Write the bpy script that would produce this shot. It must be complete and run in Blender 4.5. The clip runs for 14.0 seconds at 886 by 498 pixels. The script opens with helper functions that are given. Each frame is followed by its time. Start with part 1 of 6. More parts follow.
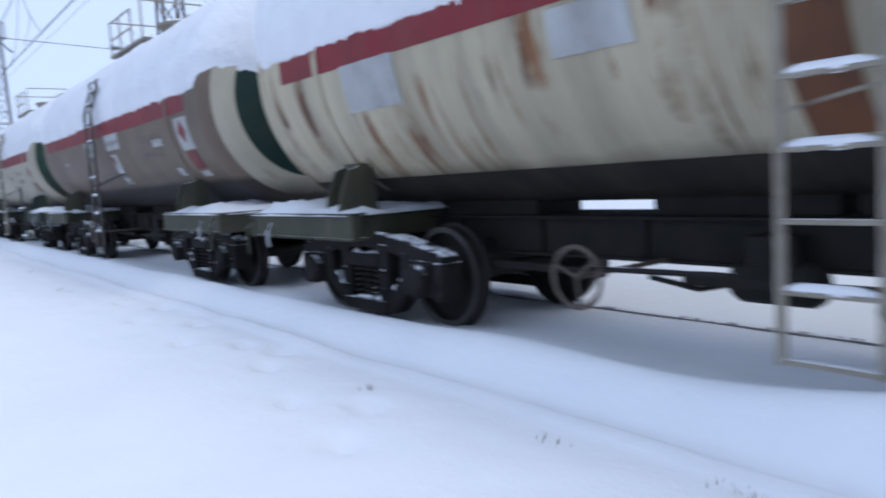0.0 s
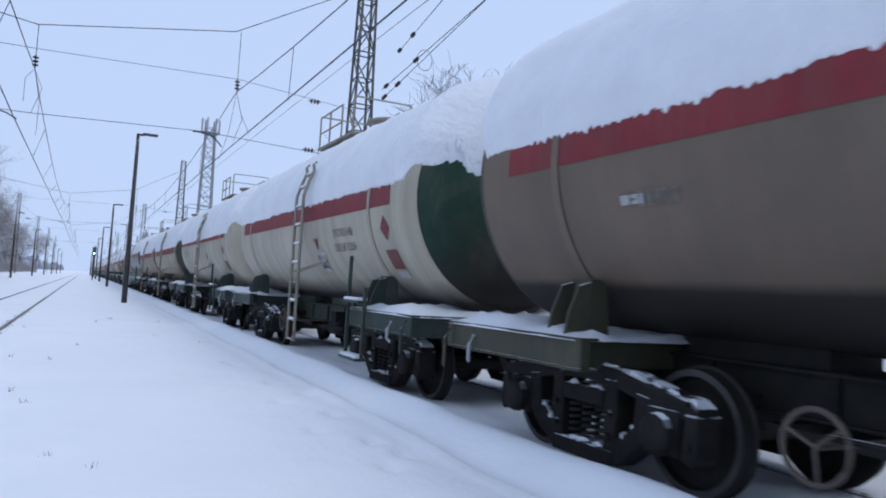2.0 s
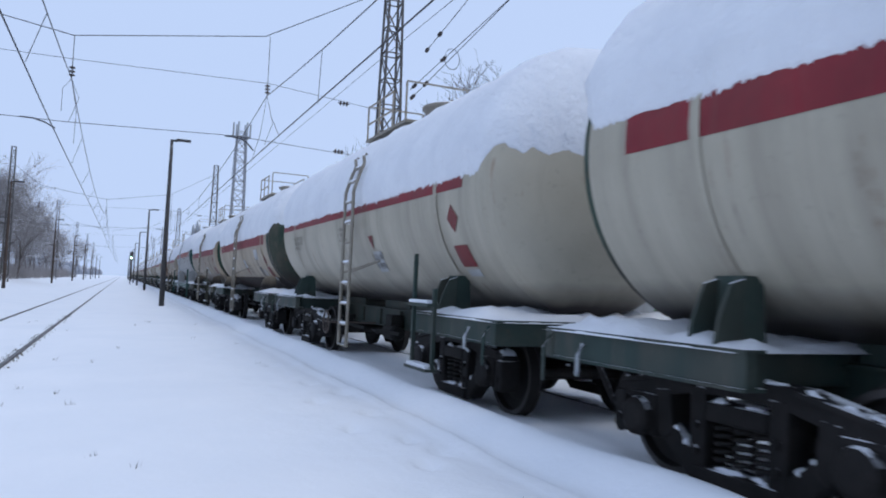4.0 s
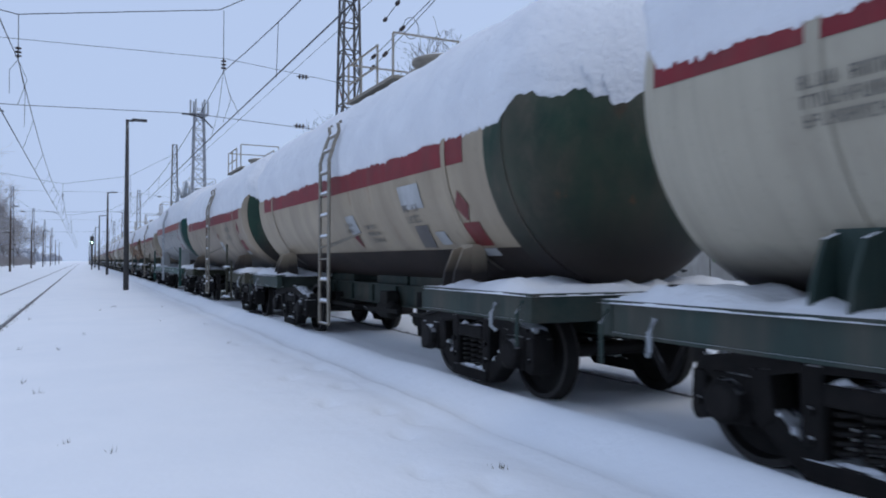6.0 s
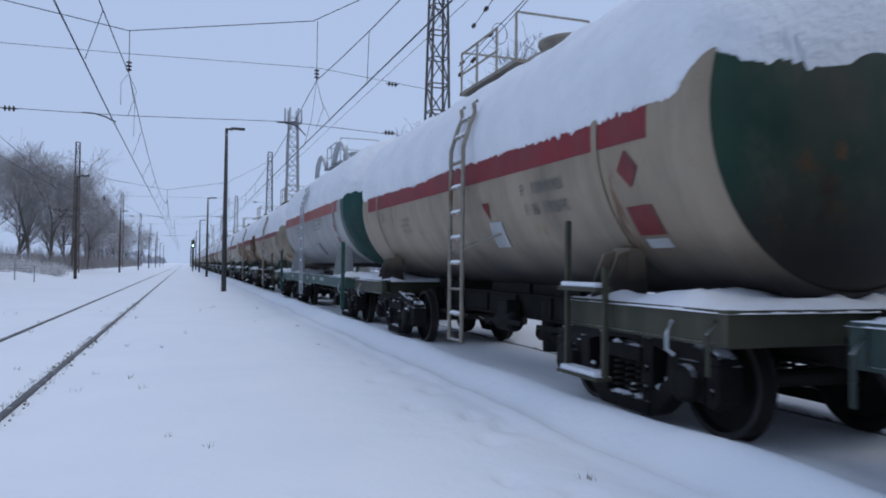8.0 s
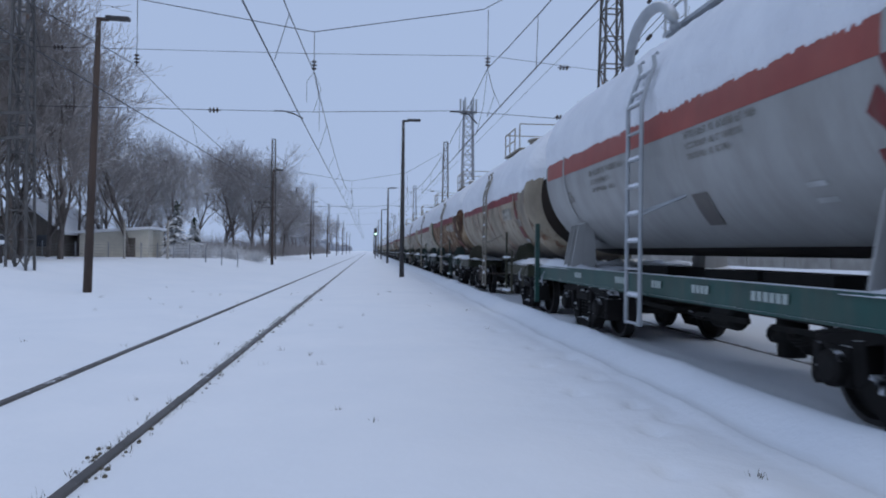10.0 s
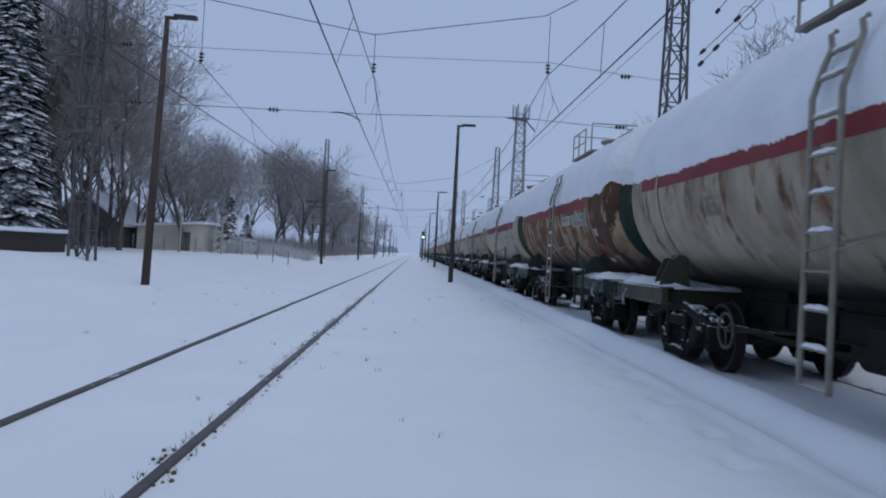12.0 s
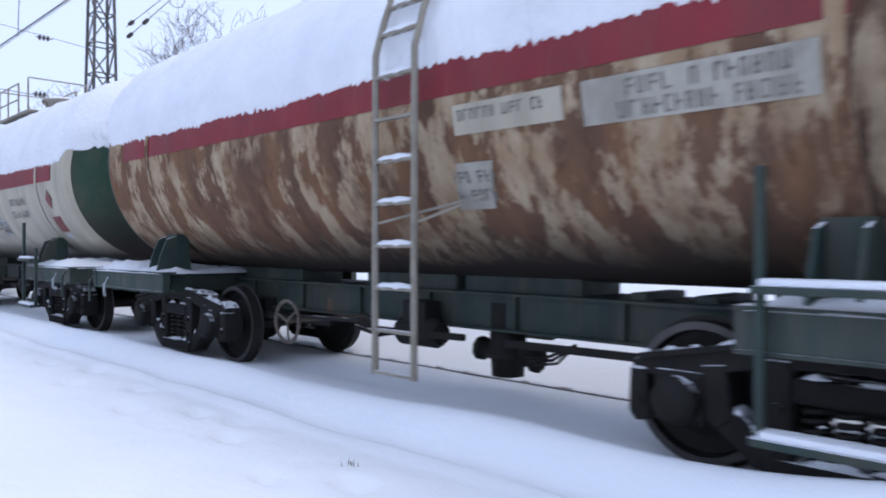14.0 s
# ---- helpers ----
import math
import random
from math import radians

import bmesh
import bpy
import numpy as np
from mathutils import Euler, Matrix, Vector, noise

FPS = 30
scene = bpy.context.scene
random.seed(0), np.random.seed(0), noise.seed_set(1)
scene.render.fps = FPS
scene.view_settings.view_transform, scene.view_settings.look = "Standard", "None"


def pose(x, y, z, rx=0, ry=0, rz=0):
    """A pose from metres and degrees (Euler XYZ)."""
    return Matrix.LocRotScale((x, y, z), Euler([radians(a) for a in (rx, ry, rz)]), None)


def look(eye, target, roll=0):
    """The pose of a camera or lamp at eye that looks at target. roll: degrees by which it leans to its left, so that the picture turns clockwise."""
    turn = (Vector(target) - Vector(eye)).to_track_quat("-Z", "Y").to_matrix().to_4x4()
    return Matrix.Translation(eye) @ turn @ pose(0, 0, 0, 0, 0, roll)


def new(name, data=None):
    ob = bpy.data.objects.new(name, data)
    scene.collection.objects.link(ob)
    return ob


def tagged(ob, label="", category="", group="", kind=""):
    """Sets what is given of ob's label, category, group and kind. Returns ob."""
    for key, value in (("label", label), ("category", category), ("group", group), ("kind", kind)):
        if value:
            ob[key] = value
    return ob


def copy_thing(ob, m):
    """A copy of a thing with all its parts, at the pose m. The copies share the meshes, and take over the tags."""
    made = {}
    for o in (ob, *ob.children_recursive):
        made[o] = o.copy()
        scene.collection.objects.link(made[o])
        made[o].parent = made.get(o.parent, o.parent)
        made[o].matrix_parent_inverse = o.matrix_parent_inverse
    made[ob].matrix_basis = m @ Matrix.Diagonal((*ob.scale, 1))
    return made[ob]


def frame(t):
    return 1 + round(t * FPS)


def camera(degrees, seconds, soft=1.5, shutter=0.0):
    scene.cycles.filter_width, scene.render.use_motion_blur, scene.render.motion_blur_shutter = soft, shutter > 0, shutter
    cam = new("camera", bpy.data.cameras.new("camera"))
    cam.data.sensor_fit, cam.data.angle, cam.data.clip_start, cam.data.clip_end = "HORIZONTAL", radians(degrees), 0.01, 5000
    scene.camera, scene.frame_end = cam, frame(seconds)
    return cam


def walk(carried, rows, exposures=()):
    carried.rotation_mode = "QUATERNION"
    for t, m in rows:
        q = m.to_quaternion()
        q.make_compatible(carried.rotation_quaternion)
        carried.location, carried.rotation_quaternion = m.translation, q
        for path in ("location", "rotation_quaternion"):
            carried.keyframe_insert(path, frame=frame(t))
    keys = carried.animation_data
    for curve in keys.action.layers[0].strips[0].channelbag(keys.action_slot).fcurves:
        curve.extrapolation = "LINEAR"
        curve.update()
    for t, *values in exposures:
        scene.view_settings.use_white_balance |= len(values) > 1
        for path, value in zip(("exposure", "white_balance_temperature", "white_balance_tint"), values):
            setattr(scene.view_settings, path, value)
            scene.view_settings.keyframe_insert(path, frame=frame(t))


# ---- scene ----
# A freight train of tank wagons rolls past a snowed-in halt on an overcast winter day.
# x is across the tracks, y along them, z up; z = 0 is the top of the rails.

# ---------- camera ----------
cam = camera(62.5, 14.0, soft=1.9, shutter=0.2)
PATH = [
    (0, look((-0.216, -0.005, 1.411), (5.893, 7.852, 0.439), -3.41)),
    (0.4, look((-0.203, -0.011, 1.412), (3.775, 9.152, 0.955), -2.10)),
    (0.5, look((-0.200, -0.002, 1.414), (3.411, 9.323, 1.318), -0.88)),
    (1, look((-0.189, -0.054, 1.411), (2.817, 9.473, 1.866), 3.49)),
    (1.5, look((-0.182, -0.095, 1.412), (3.974, 8.984, 1.958), 3.80)),
    (2, look((-0.195, -0.084, 1.413), (4.181, 8.888, 2.009), 3.45)),
    (2.5, look((-0.196, -0.088, 1.409), (4.409, 8.769, 2.010), 4.01)),
    (3, look((-0.211, -0.085, 1.410), (3.952, 8.991, 1.942), 2.57)),
    (5.3, look((-0.220, -0.140, 1.421), (3.741, 9.025, 1.978), 2.52)),
    (5.5, look((-0.213, -0.108, 1.415), (4.112, 8.902, 1.743), 0.97)),
    (6, look((-0.232, -0.108, 1.412), (4.189, 8.860, 1.580), 0.09)),
    (6.5, look((-0.245, -0.096, 1.405), (3.056, 9.334, 1.845), 2.31)),
    (7, look((-0.258, -0.134, 1.409), (3.174, 9.254, 1.698), 2.13)),
    (7.2, look((-0.238, -0.122, 1.413), (3.220, 9.255, 1.736), 1.26)),
    (9.3, look((-0.233, -0.092, 1.411), (2.992, 9.374, 1.487), 0.53)),
    (9.5, look((-0.245, -0.095, 1.415), (2.789, 9.434, 1.506), 0.35)),
    (10, look((-0.091, -0.096, 1.376), (0.917, 9.852, 1.410), 0.68)),
    (10.5, look((0.058, -0.110, 1.422), (0.873, 9.857, 1.359), 1.00)),
    (11, look((0.110, -0.060, 1.417), (0.731, 9.920, 1.327), 0.52)),
    (11.5, look((-0.090, -0.027, 1.414), (0.226, 9.966, 1.221), 0.50)),
    (12, look((-0.295, 0.102, 1.418), (0.087, 10.094, 1.497), 3.03)),
    (12.5, look((-0.449, 0.217, 1.403), (0.941, 10.101, 2.015), -0.93)),
    (13, look((-0.515, 0.254, 1.399), (3.395, 9.457, 1.280), 0.38)),
    (13.2, look((-0.541, 0.289, 1.414), (5.285, 8.415, 1.272), 0.19)),
    (13.5, look((-0.662, 0.329, 1.434), (5.956, 7.825, 1.529), 1.57)),
    (14, look((-0.614, 0.364, 1.430), (6.465, 7.426, 1.419), 0.13)),
]
EXPOSURES = [
    (0.0, 0.66, 6800, 10), (0.5, 0.46, 6700, 10), (1.0, 0.42, 6700, 10), (1.5, 0.36, 6700, 10), (3.0, 0.34, 6750, 10), (5.5, 0.21, 6650, 10), (6.0, 0.15, 6700, 10), (6.5, 0.17, 6700, 10), (7.0, 0.09, 6650, 10),
    (9.5, -0.03, 6600, 10), (10.0, -0.12, 6550, 10), (11.0, -0.31, 6500, 10), (12.5, -0.33, 6500, 10), (13.0, -0.26, 6650, 10), (13.5, 0.42, 6850, 12), (14.0, 0.84, 6950, 14),
]
walk(cam, PATH, EXPOSURES)

# ---------- light ----------
world = bpy.data.worlds.new("overcast_sky")
scene.world = world
world.use_nodes = True
wn, wl = world.node_tree.nodes, world.node_tree.links
wn.clear()
sky = wn.new("ShaderNodeTexSky")
sky.sky_type = "NISHITA"
sky.sun_disc = False
sky.sun_elevation = radians(60)
sky.sun_rotation = radians(143)
sky.dust_density = 4.0
sky_strength = wn.new("ShaderNodeBackground")
sky_strength.inputs["Strength"].default_value = 0.05
wl.new(sky.outputs["Color"], sky_strength.inputs["Color"])
cloud = wn.new("ShaderNodeBackground")
cloud.inputs["Color"].default_value = (0.515, 0.665, 0.985, 1)
cloud.inputs["Strength"].default_value = 0.86
cover = wn.new("ShaderNodeMixShader")
cover.inputs["Fac"].default_value = 0.9
world_out = wn.new("ShaderNodeOutputWorld")
wl.new(sky_strength.outputs["Background"], cover.inputs[1])
wl.new(cloud.outputs["Background"], cover.inputs[2])
wl.new(cover.outputs["Shader"], world_out.inputs["Surface"])

sun = new("sun", bpy.data.lights.new("sun", "SUN"))
sun.data.energy = 0.55
sun.data.angle = radians(30)
sun.data.color = (1.0, 0.97, 0.92)
sun.matrix_basis = look((12, -10, 34), (0, 6, 0))


# ---------- materials ----------
def shade(name, c1, c2, scale=3.0, rough=0.7, bump=0.2, metal=0.0, stretch=(1, 1, 1), fine=60.0, bump_dist=0.01,
          rust=0.0, streak=(0.4, 1.4, 0.4), grime=0.0, snow=0.0, fleck=0.0, gloss=0.35, rust_scale=1.0, peel=0.0,
          low_dark=None):
    """Two colours mixed by noise, with fine relief; rust, grime and snow lying on upward faces as layers; the last
    argument darkens downwards between two heights.
    """
    m = bpy.data.materials.new(name)
    m.use_nodes = True
    n, l = m.node_tree.nodes, m.node_tree.links
    bsdf = n["Principled BSDF"]
    tc, info = n.new("ShaderNodeTexCoord"), n.new("ShaderNodeObjectInfo")
    shift = n.new("ShaderNodeVectorMath")
    shift.operation = "MULTIPLY_ADD"
    shift.inputs[1].default_value = (1, 1, 1)
    l.new(tc.outputs["Object"], shift.inputs[0])
    spread = n.new("ShaderNodeMath")
    spread.operation = "MULTIPLY"
    spread.inputs[1].default_value = 37.0
    l.new(info.outputs["Random"], spread.inputs[0])
    l.new(spread.outputs[0], shift.inputs[2])

    def noise_of(scale_, stretch_=(1, 1, 1), detail=5.0, roughness=0.6):
        mp = n.new("ShaderNodeMapping")
        mp.inputs["Scale"].default_value = stretch_
        l.new(shift.outputs[0], mp.inputs["Vector"])
        t = n.new("ShaderNodeTexNoise")
        t.inputs["Scale"].default_value = scale_
        t.inputs["Detail"].default_value = detail
        t.inputs["Roughness"].default_value = roughness
        l.new(mp.outputs["Vector"], t.inputs["Vector"])
        return t.outputs["Fac"]

    def ramp(fac, lo, hi):
        r = n.new("ShaderNodeMapRange")
        r.inputs["From Min"].default_value = lo
        r.inputs["From Max"].default_value = hi
        l.new(fac, r.inputs["Value"])
        return r.outputs["Result"]

    def mixed(fac, a, b):
        x = n.new("ShaderNodeMix")
        x.data_type = "RGBA"
        l.new(fac, x.inputs[0])
        for sock, v in ((x.inputs[6], a), (x.inputs[7], b)):
            if isinstance(v, tuple):
                sock.default_value = (*v, 1)
            else:
                l.new(v, sock)
        return x.outputs[2]

    def times(a, b):
        x = n.new("ShaderNodeMath")
        x.operation = "MULTIPLY"
        l.new(a, x.inputs[0])
        if isinstance(b, float):
            x.inputs[1].default_value = b
        else:
            l.new(b, x.inputs[1])
        return x.outputs[0]

    col = mixed(ramp(noise_of(scale, stretch), 0.32, 0.68), c1, c2)
    if grime:
        col = mixed(times(ramp(noise_of(1.3, streak, 7), 0.42, 0.75), grime), col, (0.10, 0.08, 0.06))
        col = mixed(times(ramp(noise_of(4.2, (streak[0] * 0.5, streak[1] * 1.3, streak[2] * 0.5), 6, 0.7), 0.52, 0.72), grime * 0.45), col, (0.16, 0.13, 0.10))
    if rust:
        lo = 0.62 - 0.17 * rust
        streaks = ramp(noise_of(2.4 * rust_scale, streak, 10, 0.68), lo, lo + 0.07)
        blotch = ramp(noise_of(0.9 * rust_scale, (1, 1, 1), 6, 0.6), 0.60 - 0.28 * rust, 0.72 - 0.28 * rust)
        tone = mixed(ramp(noise_of(4.0, streak, 7), 0.36, 0.62), (0.24, 0.105, 0.045), (0.055, 0.028, 0.018))
        col = mixed(times(streaks, blotch), col, tone)
    if peel:
        flakes = ramp(noise_of(2.2, streak, 10, 0.66), 0.60 - 0.14 * peel, 0.65 - 0.14 * peel)
        where = ramp(noise_of(0.8, (1, 1, 1), 5, 0.55), 0.55 - 0.2 * peel, 0.66 - 0.2 * peel)
        pale = mixed(ramp(noise_of(5.0, streak, 6), 0.35, 0.65), (0.42, 0.33, 0.225), (0.29, 0.19, 0.115))
        col = mixed(times(flakes, where), col, pale)
        scab = times(ramp(noise_of(3.1, streak, 8, 0.7), 0.55, 0.63), 0.6)
        col = mixed(scab, col, (0.072, 0.036, 0.022))
    if fleck:
        col = mixed(times(ramp(noise_of(14.0), 0.62, 0.66), fleck), col, (0.05, 0.045, 0.04))
    # Darkens the colour downwards between two heights; noise makes the edge uneven.
    if low_dark:
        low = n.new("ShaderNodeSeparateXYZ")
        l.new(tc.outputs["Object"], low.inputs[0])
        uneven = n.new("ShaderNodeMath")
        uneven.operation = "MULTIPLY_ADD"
        uneven.inputs[1].default_value = low_dark[2]
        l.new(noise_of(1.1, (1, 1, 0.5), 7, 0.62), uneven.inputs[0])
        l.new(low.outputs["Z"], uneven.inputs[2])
        col = mixed(ramp(uneven.outputs[0], low_dark[0] + low_dark[2] / 2, low_dark[1] + low_dark[2] / 2), col, (0.030, 0.024, 0.021))
    if snow:
        geo = n.new("ShaderNodeNewGeometry")
        sep = n.new("ShaderNodeSeparateXYZ")
        l.new(geo.outputs["Normal"], sep.inputs[0])
        up = ramp(sep.outputs["Z"], 0.55, 0.8)
        lie = ramp(noise_of(4.5), 0.66 - 0.4 * snow, 0.74 - 0.4 * snow)
        col = mixed(times(up, lie), col, (0.82, 0.84, 0.88))
    l.new(col, bsdf.inputs["Base Color"])
    bsdf.inputs["Roughness"].default_value = rough
    bsdf.inputs["Metallic"].default_value = metal
    bsdf.inputs["Specular IOR Level"].default_value = gloss
    if bump:
        b = n.new("ShaderNodeBump")
        b.inputs["Strength"].default_value = bump
        b.inputs["Distance"].default_value = bump_dist
        l.new(noise_of(fine), b.inputs["Height"])
        l.new(b.outputs["Normal"], bsdf.inputs["Normal"])
    return m


SNOW = shade("snow", (0.84, 0.86, 0.90), (0.79, 0.82, 0.87), 1.2, 0.85, 0.35, fine=9.0, bump_dist=0.03)
SNOW_WAGON = shade("wagon_snow", (0.81, 0.83, 0.86), (0.73, 0.75, 0.79), 1.6, 0.85, 0.8, fine=9.0, bump_dist=0.05)
GROUND = shade("ground_snow", (0.84, 0.86, 0.89), (0.79, 0.82, 0.86), 0.6, 0.85, 0.3, fine=5.0, bump_dist=0.05, gloss=0.2)
RAIL = shade("rail_steel", (0.125, 0.115, 0.11), (0.085, 0.08, 0.078), 3, 0.55, 0.2, metal=0.3, snow=0.15)
BURIED_RAIL = shade("snowed_rail", (0.34, 0.33, 0.33), (0.22, 0.21, 0.21), 3, 0.7, 0.3, snow=0.6)
GRASS = shade("dry_grass", (0.16, 0.14, 0.10), (0.09, 0.08, 0.06), 9, 0.9, 0)
GALV = shade("lattice_steel", (0.13, 0.125, 0.12), (0.07, 0.066, 0.065), 4, 0.7, 0.2, metal=0.2, rust=0.2, snow=0.4)
MASTGREY = shade("mast_steel", (0.30, 0.31, 0.33), (0.22, 0.23, 0.25), 2, 0.6, 0.1, metal=0.2)
POLE = shade("pole_paint", (0.035, 0.035, 0.04), (0.06, 0.055, 0.05), 4, 0.6, 0.2, snow=0.3)
POLE_RUST = shade("pole_rust", (0.085, 0.058, 0.045), (0.052, 0.038, 0.032), 3, 0.75, 0.3, stretch=(1, 1, 0.3), snow=0.2)
WIRE = shade("wire_metal", (0.05, 0.05, 0.055), (0.035, 0.035, 0.04), 3, 0.6, 0)
CERAMIC = shade("insulator_glaze", (0.03, 0.022, 0.02), (0.05, 0.035, 0.03), 6, 0.3, 0)
BARK = shade("bark", (0.16, 0.14, 0.13), (0.095, 0.084, 0.078), 7, 0.9, 0.4, stretch=(1, 1, 0.3), snow=0.45, gloss=0.1)
# Pale twig colour: haze over the left-hand trees is put into it.
TWIG = shade("twigs", (0.34, 0.305, 0.29), (0.22, 0.20, 0.19), 7, 0.9, 0, snow=0.6, gloss=0.1)
DARKTWIG = shade("dark_twigs", (0.10, 0.088, 0.082), (0.065, 0.057, 0.053), 7, 0.9, 0, snow=0.45, gloss=0.1)
# Farther trees and thicket: haze painted in as pale twigs, below real snow.
HAZE_TWIG = shade("haze_pale_twigs", (0.33, 0.31, 0.305), (0.22, 0.205, 0.205), 7, 0.9, 0, snow=0.7, gloss=0.1)
# Black for underframes, with the shade below the wagons put into the colour.
UNDER = shade("shade_black_underframe", (0.014, 0.014, 0.013), (0.024, 0.022, 0.02), 3, 0.75, 0.3, gloss=0.15)
DARK_NEEDLE = shade("dark_needles", (0.030, 0.036, 0.032), (0.055, 0.058, 0.052), 0.9, 0.9, 0, snow=0.58)
NEEDLE = shade("needles", (0.035, 0.05, 0.04), (0.05, 0.065, 0.05), 5, 0.9, 0, snow=0.75)
BUSHSNOW = shade("snowy_twigs", (0.82, 0.84, 0.87), (0.42, 0.40, 0.38), 3, 0.9, 0, snow=0.95, gloss=0.1)
PLASTER = shade("pale_plaster", (0.66, 0.62, 0.53), (0.56, 0.53, 0.46), 1.2, 0.85, 0.2, grime=0.3)
BOARD = shade("grey_boards", (0.16, 0.14, 0.12), (0.10, 0.09, 0.08), 2, 0.85, 0.3, stretch=(8, 8, 0.4))
BROWN = shade("brown_boards", (0.055, 0.042, 0.038), (0.04, 0.032, 0.03), 2, 0.8, 0.3, stretch=(0.3, 4, 6), snow=0.8)
DARKGLASS = shade("dark_window", (0.03, 0.035, 0.045), (0.05, 0.055, 0.065), 1, 0.15, 0)
CONCRETE = shade("concrete", (0.45, 0.43, 0.39), (0.34, 0.32, 0.29), 1.6, 0.9, 0.4, grime=0.35, snow=0.8)
RUST_PATCH = shade("bare_rusted_steel", (0.20, 0.078, 0.036), (0.11, 0.05, 0.03), 2.5, 0.85, 0.3, stretch=(0.6, 1.2, 0.6), grime=0.3)
INK = shade("dark_paint", (0.03, 0.03, 0.03), (0.06, 0.055, 0.05), 5, 0.7, 0)
SPRAY_GREEN = shade("green_spray", (0.14, 0.30, 0.12), (0.2, 0.36, 0.16), 4, 0.7, 0)
# Far woods: grey haze is painted into this pale bluish base colour.
HAZE_TREELINE = shade("far_wood", (0.30, 0.32, 0.36), (0.24, 0.26, 0.30), 0.6, 0.95, 0, snow=0.4)

CREAM = shade("cream_paint", (0.46, 0.42, 0.33), (0.40, 0.36, 0.28), 1.1, 0.5, 0.12, rust=0.24, streak=(0.16, 1.7, 0.16), grime=0.42, fleck=0.1, low_dark=(1.56, 1.28, 0.22))
CREAM_RUSTY = shade("rusty_cream_paint", (0.41, 0.35, 0.26), (0.33, 0.275, 0.20), 1.2, 0.6, 0.2, rust=0.62, grime=0.8, streak=(0.45, 1.1, 0.45), low_dark=(1.62, 1.30, 0.35))
CREAM_STREAK = shade("streaked_cream_paint", (0.50, 0.44, 0.315), (0.43, 0.37, 0.26), 1.2, 0.55, 0.15, rust=0.6, streak=(0.16, 1.7, 0.16), grime=0.5, low_dark=(1.55, 1.30, 0.25))
RUST_BROWN = shade("rust_eaten_paint", (0.21, 0.105, 0.056), (0.10, 0.058, 0.040), 2.2, 0.8, 0.35, stretch=(0.5, 1.2, 0.5), peel=0.90, grime=0.25, streak=(0.62, 1.3, 0.62), gloss=0.15, low_dark=(1.70, 1.26, 0.40))
RUST_DARK = shade("dark_rust", (0.13, 0.064, 0.036), (0.05, 0.031, 0.024), 3.4, 0.85, 0.35, stretch=(0.6, 1.0, 0.6), peel=0.62, grime=0.6, streak=(0.45, 1.3, 0.45), gloss=0.12, low_dark=(2.05, 1.35, 0.5))
TAUPE = shade("taupe_paint", (0.172, 0.126, 0.092), (0.13, 0.096, 0.071), 1.0, 0.55, 0.12, rust=0.2, streak=(0.2, 1.6, 0.2), grime=0.6, fleck=0.12, low_dark=(1.61, 1.53, 0.06))
TAN = shade("tan_paint", (0.41, 0.335, 0.24), (0.355, 0.285, 0.20), 1.0, 0.5, 0.12, rust=0.2, streak=(0.2, 1.6, 0.2), grime=0.38, fleck=0.1, low_dark=(1.58, 1.28, 0.3))
# TAN with more rust and grime; shade is also put into its base.
TAN_DIRTY_SHADE = shade("dirty_shaded_tan_paint", (0.35, 0.28, 0.20), (0.285, 0.225, 0.16), 1.0, 0.5, 0.12, rust=0.34, streak=(0.3, 1.3, 0.3), grime=0.6, fleck=0.1, low_dark=(1.72, 1.30, 0.35))
WHITE = shade("white_paint", (0.36, 0.36, 0.35), (0.30, 0.30, 0.29), 1.1, 0.5, 0.1, rust=0.06, grime=0.35)
RED = shade("red_stripe_paint", (0.24, 0.017, 0.026), (0.17, 0.015, 0.022), 2, 0.55, 0.1, rust=0.08, grime=0.35)
ORANGE = shade("faded_red_paint", (0.35, 0.085, 0.066), (0.28, 0.065, 0.052), 2, 0.5, 0.1, grime=0.2)
# Belly strips: real tar and oil, with shade below the tank painted in.
TAR_SHADE = shade("tar_shade_belly", (0.020, 0.017, 0.016), (0.033, 0.027, 0.024), 1.4, 0.7, 0.2, grime=0.3, gloss=0.15)
BELLY_BROWN = shade("oil_shade_belly", (0.047, 0.034, 0.028), (0.027, 0.021, 0.018), 1.4, 0.65, 0.2, rust=0.12, gloss=0.18)
GREEN = shade("green_head_paint", (0.026, 0.062, 0.041), (0.015, 0.034, 0.026), 1.0, 0.6, 0.12, rust=0.3, grime=0.9, streak=(0.7, 0.7, 0.5), gloss=0.2, low_dark=(2.05, 1.45, 0.6))
DEEPGREEN = shade("dark_green_head_paint", (0.010, 0.030, 0.027), (0.014, 0.034, 0.027), 1.0, 0.55, 0.12, rust=0.25, grime=0.6, gloss=0.2)
TEAL = shade("teal_paint", (0.006, 0.066, 0.056), (0.005, 0.048, 0.042), 1.3, 0.45, 0.1, grime=0.35, gloss=0.25)
TEAL_FRAME = shade("teal_frame_paint", (0.016, 0.082, 0.068), (0.014, 0.06, 0.053), 2, 0.5, 0.15, grime=0.4, snow=0.85)
DARKHEAD = shade("sooty_head_paint", (0.022, 0.019, 0.017), (0.036, 0.026, 0.021), 1.2, 0.75, 0.2, rust=0.45, gloss=0.15)
OLIVE = shade("olive_frame_paint", (0.048, 0.051, 0.029), (0.032, 0.035, 0.022), 2, 0.6, 0.2, rust=0.15, grime=0.6, snow=0.85)
FRAMEGREEN = shade("dark_green_frame_paint", (0.026, 0.05, 0.042), (0.018, 0.034, 0.03), 2, 0.6, 0.2, rust=0.15, grime=0.6, snow=0.85)
SILLGREEN = shade("green_sill_paint", (0.024, 0.046, 0.039), (0.015, 0.028, 0.025), 2, 0.6, 0.2, rust=0.2, grime=0.6)
